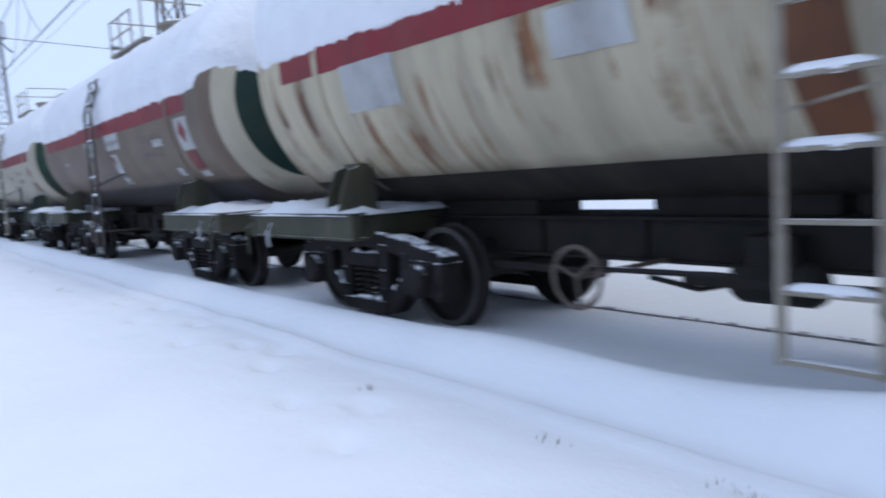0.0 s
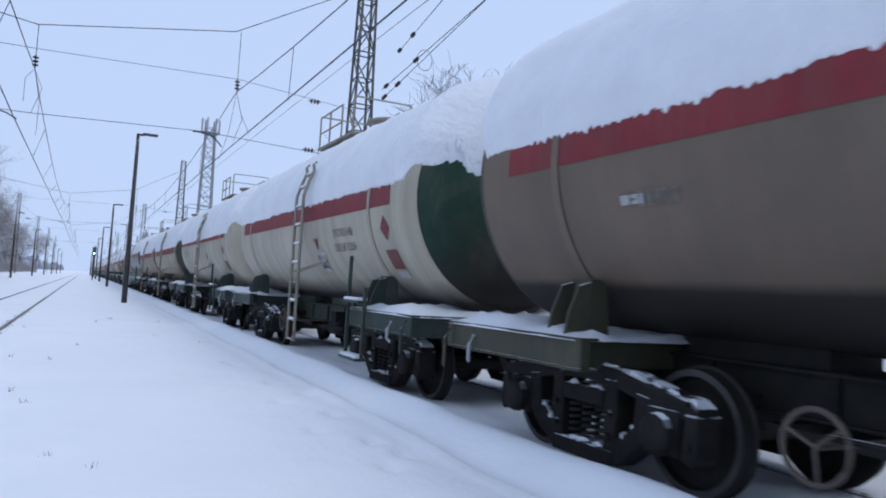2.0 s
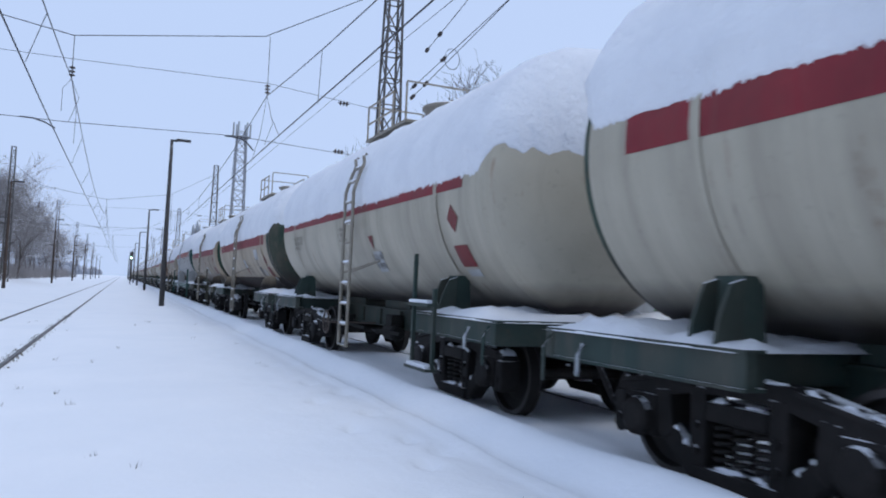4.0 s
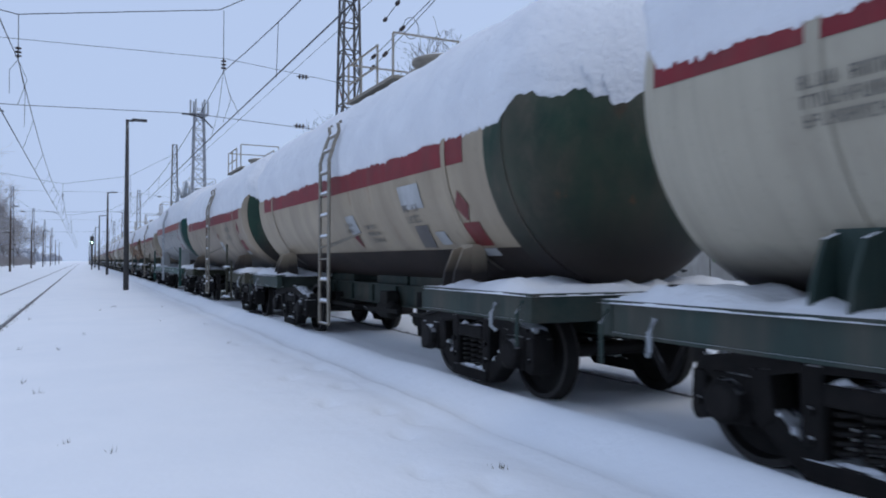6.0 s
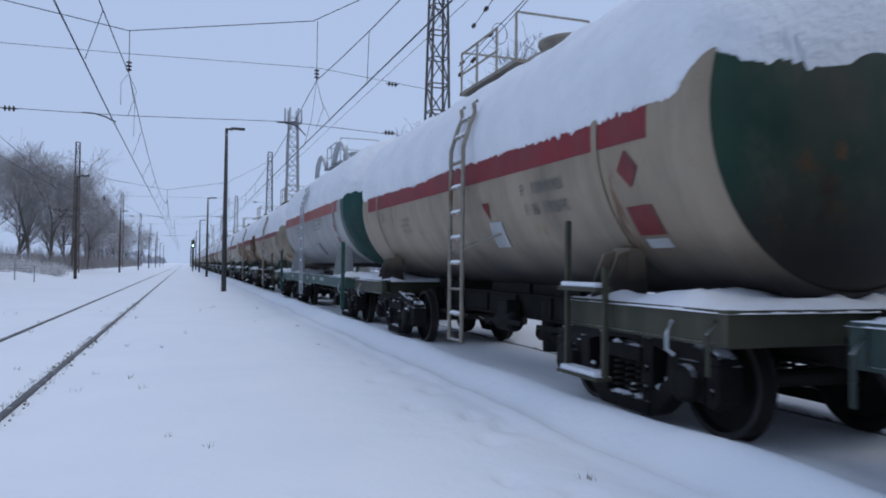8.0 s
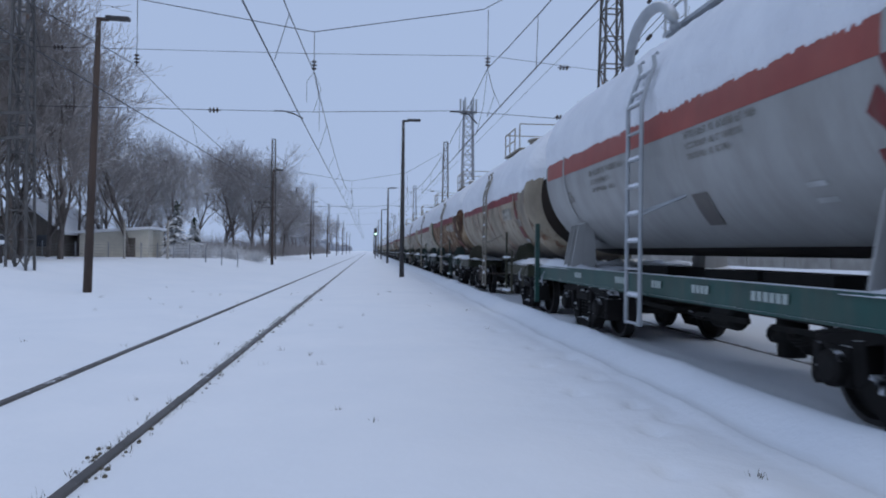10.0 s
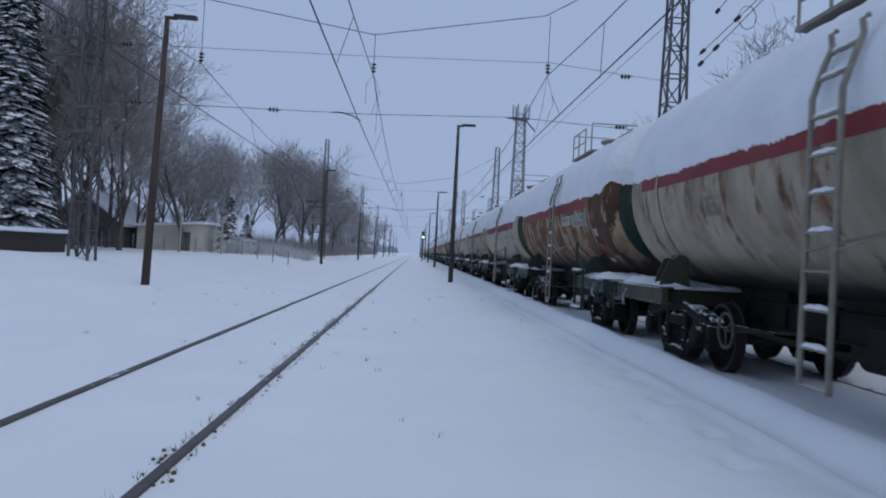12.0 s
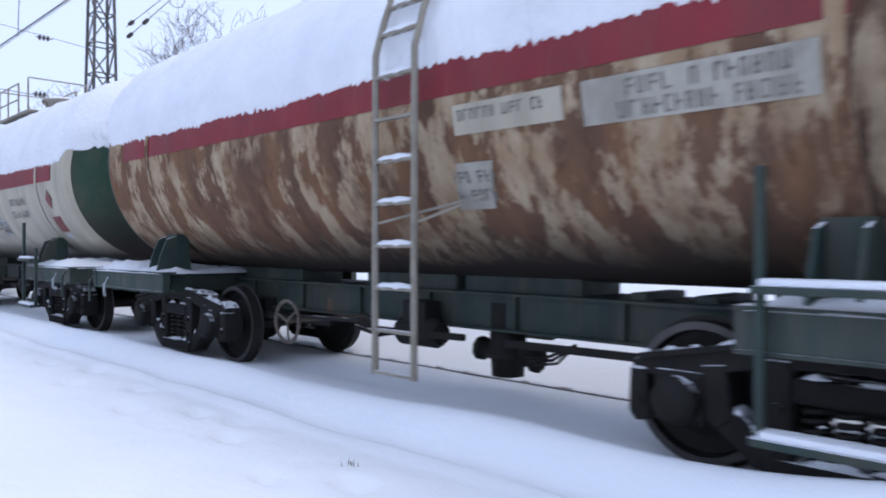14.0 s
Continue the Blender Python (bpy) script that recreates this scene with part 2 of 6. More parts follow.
BOGIE = shade("oily_cast_steel", (0.010, 0.0095, 0.0095), (0.021, 0.018, 0.017), 4, 0.7, 0.6, fine=24, snow=0.5, gloss=0.2)
WHEEL = shade("wheel_steel", (0.012, 0.011, 0.011), (0.022, 0.019, 0.017), 4, 0.65, 0.2, gloss=0.25)
TREAD = shade("worn_wheel_tread", (0.09, 0.085, 0.08), (0.055, 0.05, 0.05), 3, 0.45, 0.1, metal=0.5)
LADDER_CREAM = shade("cream_ladder_paint", (0.29, 0.26, 0.21), (0.20, 0.175, 0.14), 6, 0.6, 0.15, rust=0.3, snow=0.95)
LADDER_DARK = shade("dark_ladder_paint", (0.06, 0.055, 0.05), (0.09, 0.08, 0.07), 6, 0.6, 0.15, snow=0.95)
HANDWHEEL = shade("hand_wheel_paint", (0.11, 0.085, 0.07), (0.07, 0.055, 0.048), 6, 0.6, 0.1, rust=0.2)
GREY_PIPE = shade("grey_pipe_paint", (0.40, 0.42, 0.43), (0.32, 0.34, 0.36), 3, 0.5, 0.1, snow=0.8)
PLATE = shade("white_plate", (0.50, 0.51, 0.51), (0.40, 0.41, 0.41), 4, 0.55, 0, rust=0.15, grime=0.5)
PLATE_WORN = shade("worn_plate", (0.44, 0.42, 0.36), (0.33, 0.31, 0.26), 4, 0.6, 0, rust=0.42, grime=0.8, rust_scale=1.6, streak=(0.6, 1.2, 0.6))
DECAL_RED = shade("red_placard", (0.20, 0.025, 0.027), (0.14, 0.022, 0.024), 4, 0.55, 0, rust=0.2, grime=0.5)
DECAL_GREY = shade("grey_patch", (0.11, 0.10, 0.095), (0.15, 0.135, 0.12), 3, 0.6, 0)
DECAL_DARK = shade("stencil_paint", (0.13, 0.12, 0.105), (0.24, 0.22, 0.185), 9, 0.7, 0)
PALE_TEXT = shade("pale_stencil", (0.45, 0.50, 0.47), (0.34, 0.40, 0.37), 12, 0.7, 0)

LIT_GREEN = bpy.data.materials.new("signal_glow")
LIT_GREEN.use_nodes = True
LIT_GREEN.node_tree.nodes["Principled BSDF"].inputs["Emission Color"].default_value = (0.5, 1.0, 0.75, 1)
LIT_GREEN.node_tree.nodes["Principled BSDF"].inputs["Emission Strength"].default_value = 6.0


# ---------- mesh helpers ----------
def mesh_of(name, bm, mat, smooth=False):
    bmesh.ops.recalc_face_normals(bm, faces=bm.faces)
    me = bpy.data.meshes.new(name)
    if smooth:
        for f in bm.faces:
            f.smooth = True
    bm.to_mesh(me)
    bm.free()
    me.materials.append(mat)
    return me


def part(name, data, parent, label="", at=None):
    """Hangs a mesh (or a copy of one) under a thing or under a part."""
    ob = new(name, data)
    ob.parent = parent
    if at is not None:
        ob.matrix_basis = at
    return tagged(ob, label)


def thing(name, label, category, group="", at=None, kind="", data=None):
    ob = new(name, data)
    if at is not None:
        ob.matrix_basis = at
    return tagged(ob, label, category, group, kind)


def box(bm, x0, x1, y0, y1, z0, z1, bevel=0.0):
    vs = [bm.verts.new((x, y, z)) for x in (x0, x1) for y in (y0, y1) for z in (z0, z1)]
    fs = [bm.faces.new([vs[i] for i in q]) for q in ((0, 1, 3, 2), (4, 6, 7, 5), (0, 4, 5, 1), (2, 3, 7, 6), (0, 2, 6, 4), (1, 5, 7, 3))]
    if bevel:
        es = list({e for f in fs for e in f.edges})
        bmesh.ops.bevel(bm, geom=es, offset=bevel, segments=2, affect="EDGES", profile=0.6)


def tube(bm, pts, radius, seg=6, cap=True):
    """A round bar through points; radius is one number or one for each point."""
    pts = [Vector(p) for p in pts]
    rad = radius if isinstance(radius, (list, tuple)) else [radius] * len(pts)
    rings = []
    for i, p in enumerate(pts):
        d = (pts[min(i + 1, len(pts) - 1)] - pts[max(i - 1, 0)]).normalized()
        ref = Vector((0, 0, 1)) if abs(d.z) < 0.9 else Vector((1, 0, 0))
        a = d.cross(ref).normalized()
        b = d.cross(a)
        rings.append([bm.verts.new(p + rad[i] * (math.cos(k * math.tau / seg) * a + math.sin(k * math.tau / seg) * b)) for k in range(seg)])
    for r, s in zip(rings, rings[1:]):
        for k in range(seg):
            bm.faces.new((r[k], r[(k + 1) % seg], s[(k + 1) % seg], s[k]))
    if cap:
        bm.faces.new(rings[0])
        bm.faces.new(rings[-1][::-1])


def beam(bm, a, b, w, h):
    """A square bar from a to b, w wide and h high."""
    a, b = Vector(a), Vector(b)
    d = (b - a).normalized()
    ref = Vector((0, 0, 1)) if abs(d.z) < 0.95 else Vector((1, 0, 0))
    s = d.cross(ref).normalized() * w / 2
    u = s.cross(d).normalized() * h / 2
    q = [[bm.verts.new(p + i * s + j * u) for i, j in ((-1, -1), (1, -1), (1, 1), (-1, 1))] for p in (a, b)]
    for k in range(4):
        bm.faces.new((q[0][k], q[0][(k + 1) % 4], q[1][(k + 1) % 4], q[1][k]))
    bm.faces.new(q[0])
    bm.faces.new(q[1][::-1])


def lathe(bm, profile, axis="y", seg=32, offset=(0, 0, 0)):
    """Turns a profile of (along, radius) round an axis."""
    o = Vector(offset)
    rings = []
    for s, r in profile:
        ring = []
        for k in range(seg):
            c, q = math.cos(k * math.tau / seg) * r, math.sin(k * math.tau / seg) * r
            v = (c, s, q) if axis == "y" else ((s, c, q) if axis == "x" else (c, q, s))
            ring.append(bm.verts.new(o + Vector(v)))
        rings.append(ring)
    for a, b in zip(rings, rings[1:]):
        for k in range(seg):
            bm.faces.new((a[k], a[(k + 1) % seg], b[(k + 1) % seg], b[k]))
    return rings


def wave(x, y, s=1.0, seed=0.0):
    return noise.noise(Vector((x / s, y / s, seed)))


# ---------- ground ----------
def ground_height(x, y):
    """Snow over the platform, the near track, the bank beside the train and the train's track bed."""
    z = 0.04 * wave(x, y, 3.0) + 0.012 * wave(x, y, 0.6, 3)
    if x < -3.5:
        t = min(1, (-3.5 - x) / 1.6)
        z += 0.08 * t * t * (3 - 2 * t)
        if x < -9:
            z += min(0.62, (-9 - x) * 0.2)
    if -4.1 < x < -1.0:
        e = min(1, min(x + 4.1, -1.0 - x) / 0.5)
        z = z * (1 - 0.75 * e) - 0.030 * e
    if x > -1.0:
        z += 0.03 * min(1, x + 1)
    ridge = 2.62 + 0.07 * wave(0, y, 2.5, 5)
    if x > 1.2:
        z += 0.065 * math.exp(-((x - ridge) / 0.075) ** 2) * (0.8 + 0.5 * wave(0, y, 0.9, 6)) + 0.03 * math.exp(-((x - 2.2) / 0.5) ** 2)
        z += 0.012 * wave(x, y, 0.22, 8)
    if x > 2.5:
        crest = 3.16 + 0.09 * wave(0, y, 1.6, 7)
        rise = 0.226 + 0.022 * math.exp(-((y - 4.0) / 2.0) ** 2) + 0.21 * math.exp(-((y - 0.6) / 1.45) ** 2) + 0.03 * (1 - math.exp(-(y / 9) ** 2)) + 0.042 * math.cos(math.tau * y / 3.55) * math.exp(-(y / 7.5) ** 2) + 0.06 * wave(0, y, 1.7, 9) * (0.5 + 0.5 * wave(0, y, 5.0, 19)) + 0.03 * wave(0, y, 3.1, 23) - z
        up = max(0.0, min(1.0, (x - 2.66) / 0.46))
        z += rise * up * up * (3 - 2 * up)
        down = max(0.0, min(1.0, (x - crest) / 0.48))
        down = down * down * (3 - 2 * down)
        bed = 0.014 - 0.036 * max(0.0, min(1.0, (x - 4.14) / 0.3)) + 0.012 * wave(x, y, 0.8, 13)
        z = z * (1 - down) + bed * down
    if x > 6.0:
        t = min(1, (x - 6.0) / 1.5)
        z += (0.35 + 0.06 * wave(x, y, 2.0, 15)) * t
        if x > 8.8:
            t = min(1, (x - 8.8) / 3.4) * max(0.0, min(1.0, (60 - y) / 20))
            z += 0.62 * t * t * (3 - 2 * t)
    for px_, py_ in ((2.25, 6.1), (2.05, 5.2), (1.75, 4.2), (2.3, 7.4), (1.95, 8.3), (2.2, 9.8), (1.6, 3.3), (2.1, 12.0), (2.35, 5.6), (1.9, 6.7), (2.4, 8.9), (2.0, 3.7)):
        if abs(x - px_) < 0.4 and abs(y - py_) < 0.4:
            z -= 0.09 * math.exp(-((x - px_) / 0.07) ** 2 - ((y - py_) / 0.12) ** 2)
    return z


def build_ground():
    def steps(*spans):
        out = []
        for a, b, d in spans:
            out += list(np.arange(a, b, d))
        return out
    xs = steps((-900, -100, 160), (-100, -30, 10), (-30, -6, 1.2), (-6, -3.6, 0.3), (-3.6, 1.2, 0.16), (1.2, 4.6, 0.07), (4.6, 7.6, 0.25), (7.6, 14, 0.5), (14, 30, 1.6), (30, 100, 14), (100, 901, 160))
    ys = steps((-60, -8, 6), (-8, -2, 0.6), (-2, 14, 0.12), (14, 30, 0.25), (30, 70, 0.8), (70, 200, 5), (200, 600, 40), (600, 3001, 300))
    verts = [(x, y, ground_height(x, y)) for y in ys for x in xs]
    w = len(xs)
    faces = [(j * w + i, j * w + i + 1, (j + 1) * w + i + 1, (j + 1) * w + i) for j in range(len(ys) - 1) for i in range(w - 1)]
    me = bpy.data.meshes.new("ground")
    me.from_pydata(verts, [], faces)
    me.polygons.foreach_set("use_smooth", [True] * len(faces))
    me.materials.append(GROUND)
    thing("ground", "deep trampled snow over the platform and track beds", "snow", kind="structure", data=me)


build_ground()


def build_rail(x, y0, y1, label, mat):
    bm = bmesh.new()
    prof = [(-0.065, -0.17), (0.065, -0.17), (0.012, -0.14), (0.012, -0.045), (0.036, -0.032), (0.036, -0.004), (0.028, 0.0), (-0.028, 0.0), (-0.036, -0.004), (-0.036, -0.032), (-0.012, -0.045), (-0.012, -0.14)]
    a = [bm.verts.new((x + u, y0, v)) for u, v in prof]
    b = [bm.verts.new((x + u, y1, v)) for u, v in prof]
    for k in range(len(prof)):
        bm.faces.new((a[k], a[(k + 1) % len(prof)], b[(k + 1) % len(prof)], b[k]))
    thing("rail", label, "rail", "rails of the tracks", data=mesh_of("rail", bm, mat), kind="structure")


for rx in (-1.80, -3.32):
    build_rail(rx, -40, 1200, "rusty steel rail sunk in the snow of the empty track", RAIL)
for rx in (4.06, 5.58):
    build_rail(rx, -40, 1200, "snow-dusted steel rail under the passing train", BURIED_RAIL)


def build_tufts():
    """Dry grass and ballast crumbs that poke out of the snow beside the near rail and on the bank."""
    rnd = random.Random(4)
    bm = bmesh.new()

    def blade(x, y, z, h):
        d = Vector((rnd.uniform(-1, 1), rnd.uniform(-1, 1), 0)) * h * 0.6
        s = Vector((rnd.uniform(-1, 1), rnd.uniform(-1, 1), 0)).normalized() * 0.005
        p = Vector((x, y, z - 0.02))
        bm.faces.new([bm.verts.new(q) for q in (p - s, p + s, p + d + Vector((0, 0, h)))])
    for _ in range(900):
        y = 2 + 26 * rnd.random() ** 1.5
        if wave(0, y, 0.35, 21) + 0.6 * wave(0, y, 2.2, 22) < -0.05:
            continue
        x = -1.80 + rnd.choice((-1, -1, 1)) * rnd.uniform(0.05, 0.12)
        for _ in range(3):
            blade(x + rnd.gauss(0, 0.02), y + rnd.gauss(0, 0.03), ground_height(x, y), rnd.uniform(0.02, 0.07))
    for _ in range(46):
        x, y = rnd.uniform(-7, 2.8), 3 + 22 * rnd.random()
        for _ in range(7):
            blade(x + rnd.gauss(0, 0.025), y + rnd.gauss(0, 0.025), ground_height(x, y), rnd.uniform(0.03, 0.10))
    for cx, cy in ((2.35, 1.3), (2.45, 1.55), (2.3, 2.5), (2.2, 4.0)):
        for _ in range(16):
            blade(cx + rnd.gauss(0, 0.03), cy + rnd.gauss(0, 0.06), ground_height(cx, cy), rnd.uniform(0.02, 0.08))
    for _ in range(160):
        x, y = -1.80 + rnd.uniform(-0.14, 0.13), 2 + 24 * rnd.random() ** 1.4
        r = rnd.uniform(0.008, 0.02)
        bmesh.ops.create_icosphere(bm, subdivisions=1, radius=r, matrix=Matrix.Translation((x, y, ground_height(x, y) + 0.3 * r)))
    thing("dry_grass", "dry grass stalks and ballast crumbs poking through snow", "grass", kind="stuff", data=mesh_of("dry_grass", bm, GRASS))


build_tufts()


# ---------- street lamps ----------
def lamp_meshes(mat):
    bm = bmesh.new()
    tube(bm, [(0, 0, -0.5), (0, 0, 3.0), (0, 0, 7.86)], [0.125, 0.11, 0.07], 12)
    pole = mesh_of("pole", bm, mat, True)
    bm = bmesh.new()
    box(bm, -0.07, 0.28, -0.06, 0.06, 7.84, 7.93, 0.02)
    arm = mesh_of("arm", bm, mat)
    bm = bmesh.new()
    box(bm, 0.2, 0.86, -0.12, 0.12, 7.88, 7.99, 0.03)
    return pole, arm, mesh_of("lantern", bm, POLE)


LAMPS = [(1.56, 36.75, POLE), (-8.14, 21.83, POLE_RUST)]
for lx, ly, lm in LAMPS:
    base = thing("street_lamp", "tall slim platform lamp with a flat lantern, standing in snow" if lm is POLE else "tall rust-brown platform lamp with a flat lantern, standing in snow",
                 "street lamp", "lamps along the platforms", at=pose(lx, ly, ground_height(lx, ly), 0, 0 if lm is POLE else 1.6, 0))
    for nm, me in zip(("pole", "arm", "lantern"), lamp_meshes(lm)):
        part(nm, me, base, "flat grey lantern" if nm == "lantern" else "")
    for k in range(1, 8):
        fx, fy = (lx + 0.28 if lx > 0 else lx), ly + 40.2 * k
        other = copy_thing(base, pose(fx, fy, ground_height(fx, fy)))
        tagged(other, "tall slim platform lamp with a flat lantern, standing in snow")

# ---------- overhead line ----------
PORTALS = [25.75 + 55.2 * k for k in range(-1, 6)]
TOWER_RIGHT, TOWER_LEFT = 8.6, -11.75


def lattice_tower(height, w0, w1, bays, mat, leg=0.07, brace=0.035):
    """Meshes of a four-legged lattice tower: legs, braces."""
    corners = ((-1, -1), (1, -1), (1, 1), (-1, 1))

    def at(i, f):
        w = (w0 + (w1 - w0) * f) / 2
        return Vector((corners[i % 4][0] * w, corners[i % 4][1] * w, f * height))
    legs = []
    for i in range(4):
        b = bmesh.new()
        beam(b, at(i, -0.03), at(i, 1), leg, leg)
        legs.append(mesh_of("leg", b, mat))
    braces = []
    for k in range(bays):
        f0, f1 = k / bays, (k + 1) / bays
        for i in range(4):
            a, b = (i, i + 1) if (k + i) % 2 else (i + 1, i)
            for p, q in ((at(a, f0), at(b, f1)), (at(i, f1), at(i + 1, f1))):
                bm = bmesh.new()
                beam(bm, p, q, brace, brace)
                braces.append(mesh_of("brace", bm, mat))
    return legs, braces


def build_tower(x, y, z, height, label, foot, head):
    base = thing("catenary_tower", label, "lattice tower", "towers of the overhead line", at=pose(x, y, z))
    legs, braces = lattice_tower(height, foot, head, 15, GALV, 0.075, 0.04)
    for me in legs:
        part("leg", me, base)
    for me in braces:
        part("brace", me, base)
    return base


right_tower = build_tower(TOWER_RIGHT, PORTALS[1], 0.2, 15.0, "dark lattice steel tower of the overhead line", 0.95, 0.42)
left_tower = build_tower(TOWER_LEFT, PORTALS[1], 0.65, 14.5, "dark lattice steel tower with crossarms, snow on its braces", 0.64, 0.36)
for p0, p1, w_ in (((-2.0, 0, 7.6), (0.2, 0, 7.6), 0.09), ((-1.7, 0, 7.0), (0.2, 0, 7.0), 0.09), ((-1.6, 0, 7.55), (-0.3, 0, 7.0), 0.07),
                   ((-0.75, -0.5, 5.1), (0.6, -0.5, 5.15), 0.1), ((-0.9, -0.5, 4.2), (0.6, -0.5, 4.4), 0.1)):
    bm = bmesh.new()
    beam(bm, p0, p1, w_, w_)
    part("crossarm", mesh_of("crossarm", bm, GALV), left_tower, "rusty crossarm with snow")
for u in (-1.9, -1.5, -1.0):
    bm = bmesh.new()
    lathe(bm, [(7.62, 0.02), (7.68, 0.07), (7.72, 0.03), (7.76, 0.07), (7.82, 0.02)], "z", 8, (u, 0, 0))
    part("pin_insulator", mesh_of("pin_insulator", bm, CERAMIC), left_tower)
for k, py in enumerate(PORTALS):
    if k in (0, 1):
        continue
    copy_thing(right_tower, pose(TOWER_RIGHT - 0.3, py, -1.4))
    copy_thing(left_tower, pose(TOWER_LEFT + 1.2, py, -1.1))


def insulator(p, axis, along=None, wide=0.095):
    """A string of three glazed discs at p along x or z, or turned along a wire."""
    bm = bmesh.new()
    prof = [(-0.24, 0.012)]
    for c in (-0.12, 0.0, 0.12):
        prof += [(c - 0.045, 0.02), (c - 0.02, wide), (c + 0.012, wide * 0.9), (c + 0.03, 0.02)]
    lathe(bm, prof + [(0.24, 0.012)], axis, 10)
    turn_ = pose(0, 0, 0) if along is None else Vector(along).to_track_quat("Y", "Z").to_matrix().to_4x4()
    thing("insulator", "dark glazed disc insulator string on a span wire", "insulator", "insulators of the overhead line", at=pose(*p) @ turn_, data=mesh_of("insulator", bm, CERAMIC, True))


def build_wire(pts, r, label, name="overhead_wire", category="wire"):
    bm = bmesh.new()
    tube(bm, pts, r, 5)
    thing(name, label, category, "wires of the overhead line", data=mesh_of(name, bm, WIRE))


def sagged(a, b, sag, nseg=14):
    a, b = Vector(a), Vector(b)
    return [tuple(a.lerp(b, k / nseg) - Vector((0, 0, sag * 4 * (k / nseg) * (1 - k / nseg)))) for k in range(nseg + 1)]


TRACK_WIRES = ((-2.42, -2.08, 7.6), (4.02, 4.06, 7.95), (-7.8, -8.06, 7.6))
for py in PORTALS[1:4]:
    build_wire([(TOWER_LEFT + 0.3, py, 12.5), (-8.0, py, 9.87), (-2.1, py, 9.0), (3.9, py, 10.06), (TOWER_RIGHT - 0.2, py, 12.7)], 0.016, "slack head span wire between two lattice towers")
    build_wire([(TOWER_LEFT + 0.3, py, 8.12), (-2.1, py, 8.24), (4.1, py, 8.4), (TOWER_RIGHT - 0.2, py, 8.0)], 0.009, "upper cross span wire between two towers")
    build_wire([(TOWER_LEFT + 0.3, py, 6.12), (-2.1, py, 6.2), (3.0, py, 6.4), (TOWER_RIGHT - 0.2, py, 6.15)], 0.011, "lower cross span wire between two towers")
    for (cx, mx, mz), hz in zip(TRACK_WIRES, (9.0, 10.06, 9.87)):
        insulator((mx, py, mz + 0.24), "z")
        build_wire([(mx, py, mz + 0.48), (mx, py, hz)], 0.012, "hanger rod on the head span wire", "hanger", "hanger")
    for ix, iz in ((-5.47, 6.16), (6.75, 6.28), (6.85, 8.08), (-10.2, 6.13), (-10.6, 8.13)):
        insulator((ix, py, iz), "x")
    for (cx, mx, mz), az_ in zip(TRACK_WIRES[:2], (6.2, 6.36)):
        bm = bmesh.new()
        tube(bm, [(mx - 1.35, py, az_), (mx - 1.0, py, az_), (mx - 0.65, py, az_ - 0.09), (mx - 0.36, py, 5.96)], 0.024, 6)
        thing("steady_arm", "curved steady arm holding the contact wire", "steady arm", "steady arms", data=mesh_of("steady_arm", bm, WIRE, True))
        build_wire([(mx, py, mz), (mx + 0.25, py, 7.0), (mx, py, 6.2)], 0.008, "slack bridle wire under an insulator", "bridle_wire")
        for s in (-1, 1):
            build_wire([(mx, py, mz), (mx + 0.1 * s, py + 1.6 * s, 6.9), (mx, py + 2.8 * s, 5.98)], 0.008, "thin stay between messenger and contact wire", "stay_wire")
for (cx, mx, mz), low in zip(TRACK_WIRES, (6.55, 6.7, 6.55)):
    for k in range(len(PORTALS) - 1):
        z0, y0, y1 = 5.95, PORTALS[k], PORTALS[k + 1]
        stag = 0.25 * (-1) ** k
        build_wire([(cx + stag * 0.3, y0, z0), (cx - stag * 0.3, y1, z0)], 0.017, "copper contact wire over the track")
        mess = sagged((mx, y0, mz), (mx, y1, mz), mz - low)
        build_wire(mess, 0.014, "messenger wire sagging between portals")
        for q in range(2, 13, 2):
            mp = mess[q]
            build_wire([mp, (cx, mp[1], z0)], 0.009, "thin dropper between messenger and contact wire", "dropper_wire")
# anchored feeders beyond the right tower
for a, b, il in (((9.15, 25.0, 8.40), (9.1, 18.0, 9.4), 0.12), ((9.3, 24.0, 9.95), (7.9, 17.5, 9.3), 0.3), ((9.3, 25.4, 8.9), (8.8, 14.0, 9.55), 0.2)):
    av, bv = Vector(a), Vector(b)
    far = bv + (bv - av) * 1.4
    build_wire([a, b, tuple(far)], 0.013, "anchored feeder wire at the tower")
    insulator(tuple(av.lerp(bv, 0.04)), "y", bv - av, 0.07)
    insulator(tuple(av.lerp(bv, il + 0.1)), "y", bv - av, 0.07)
build_wire([(TOWER_RIGHT + 0.6, -29, 10.5), (TOWER_RIGHT + 0.6, 25.75, 11.0), (TOWER_RIGHT + 0.6, 81, 11.0), (TOWER_RIGHT + 0.6, 300, 11.0)], 0.012, "feeder wire along the towers")
bm = bmesh.new()
ring = [(9.6 + 0.28 * math.cos(a), 22.3, 9.25 + 0.36 * math.sin(a)) for a in np.linspace(0, math.tau, 17)]
tube(bm, ring, 0.012, 5, False)
thing("wire_loop", "loop of slack jumper wire beside the tower", "wire loop", data=mesh_of("wire_loop", bm, WIRE))

# ---------- telecom mast ----------
mast = thing("telecom_mast", "tall grey lattice telecom mast with a crown of antennas", "mast", at=pose(17.6, 131.7, 0))
legs, braces = lattice_tower(27.6, 2.6, 1.5, 16, MASTGREY, 0.22, 0.10)
for me in legs:
    part("leg", me, mast)
for me in braces:
    part("brace", me, mast)
bm = bmesh.new()
box(bm, -1.3, 1.3, -1.3, 1.3, 26.6, 26.8)
part("platform", mesh_of("platform", bm, MASTGREY), mast)
bm = bmesh.new()
box(bm, -0.15, 0.15, -0.12, 0.12, 26.6, 29.2, 0.04)
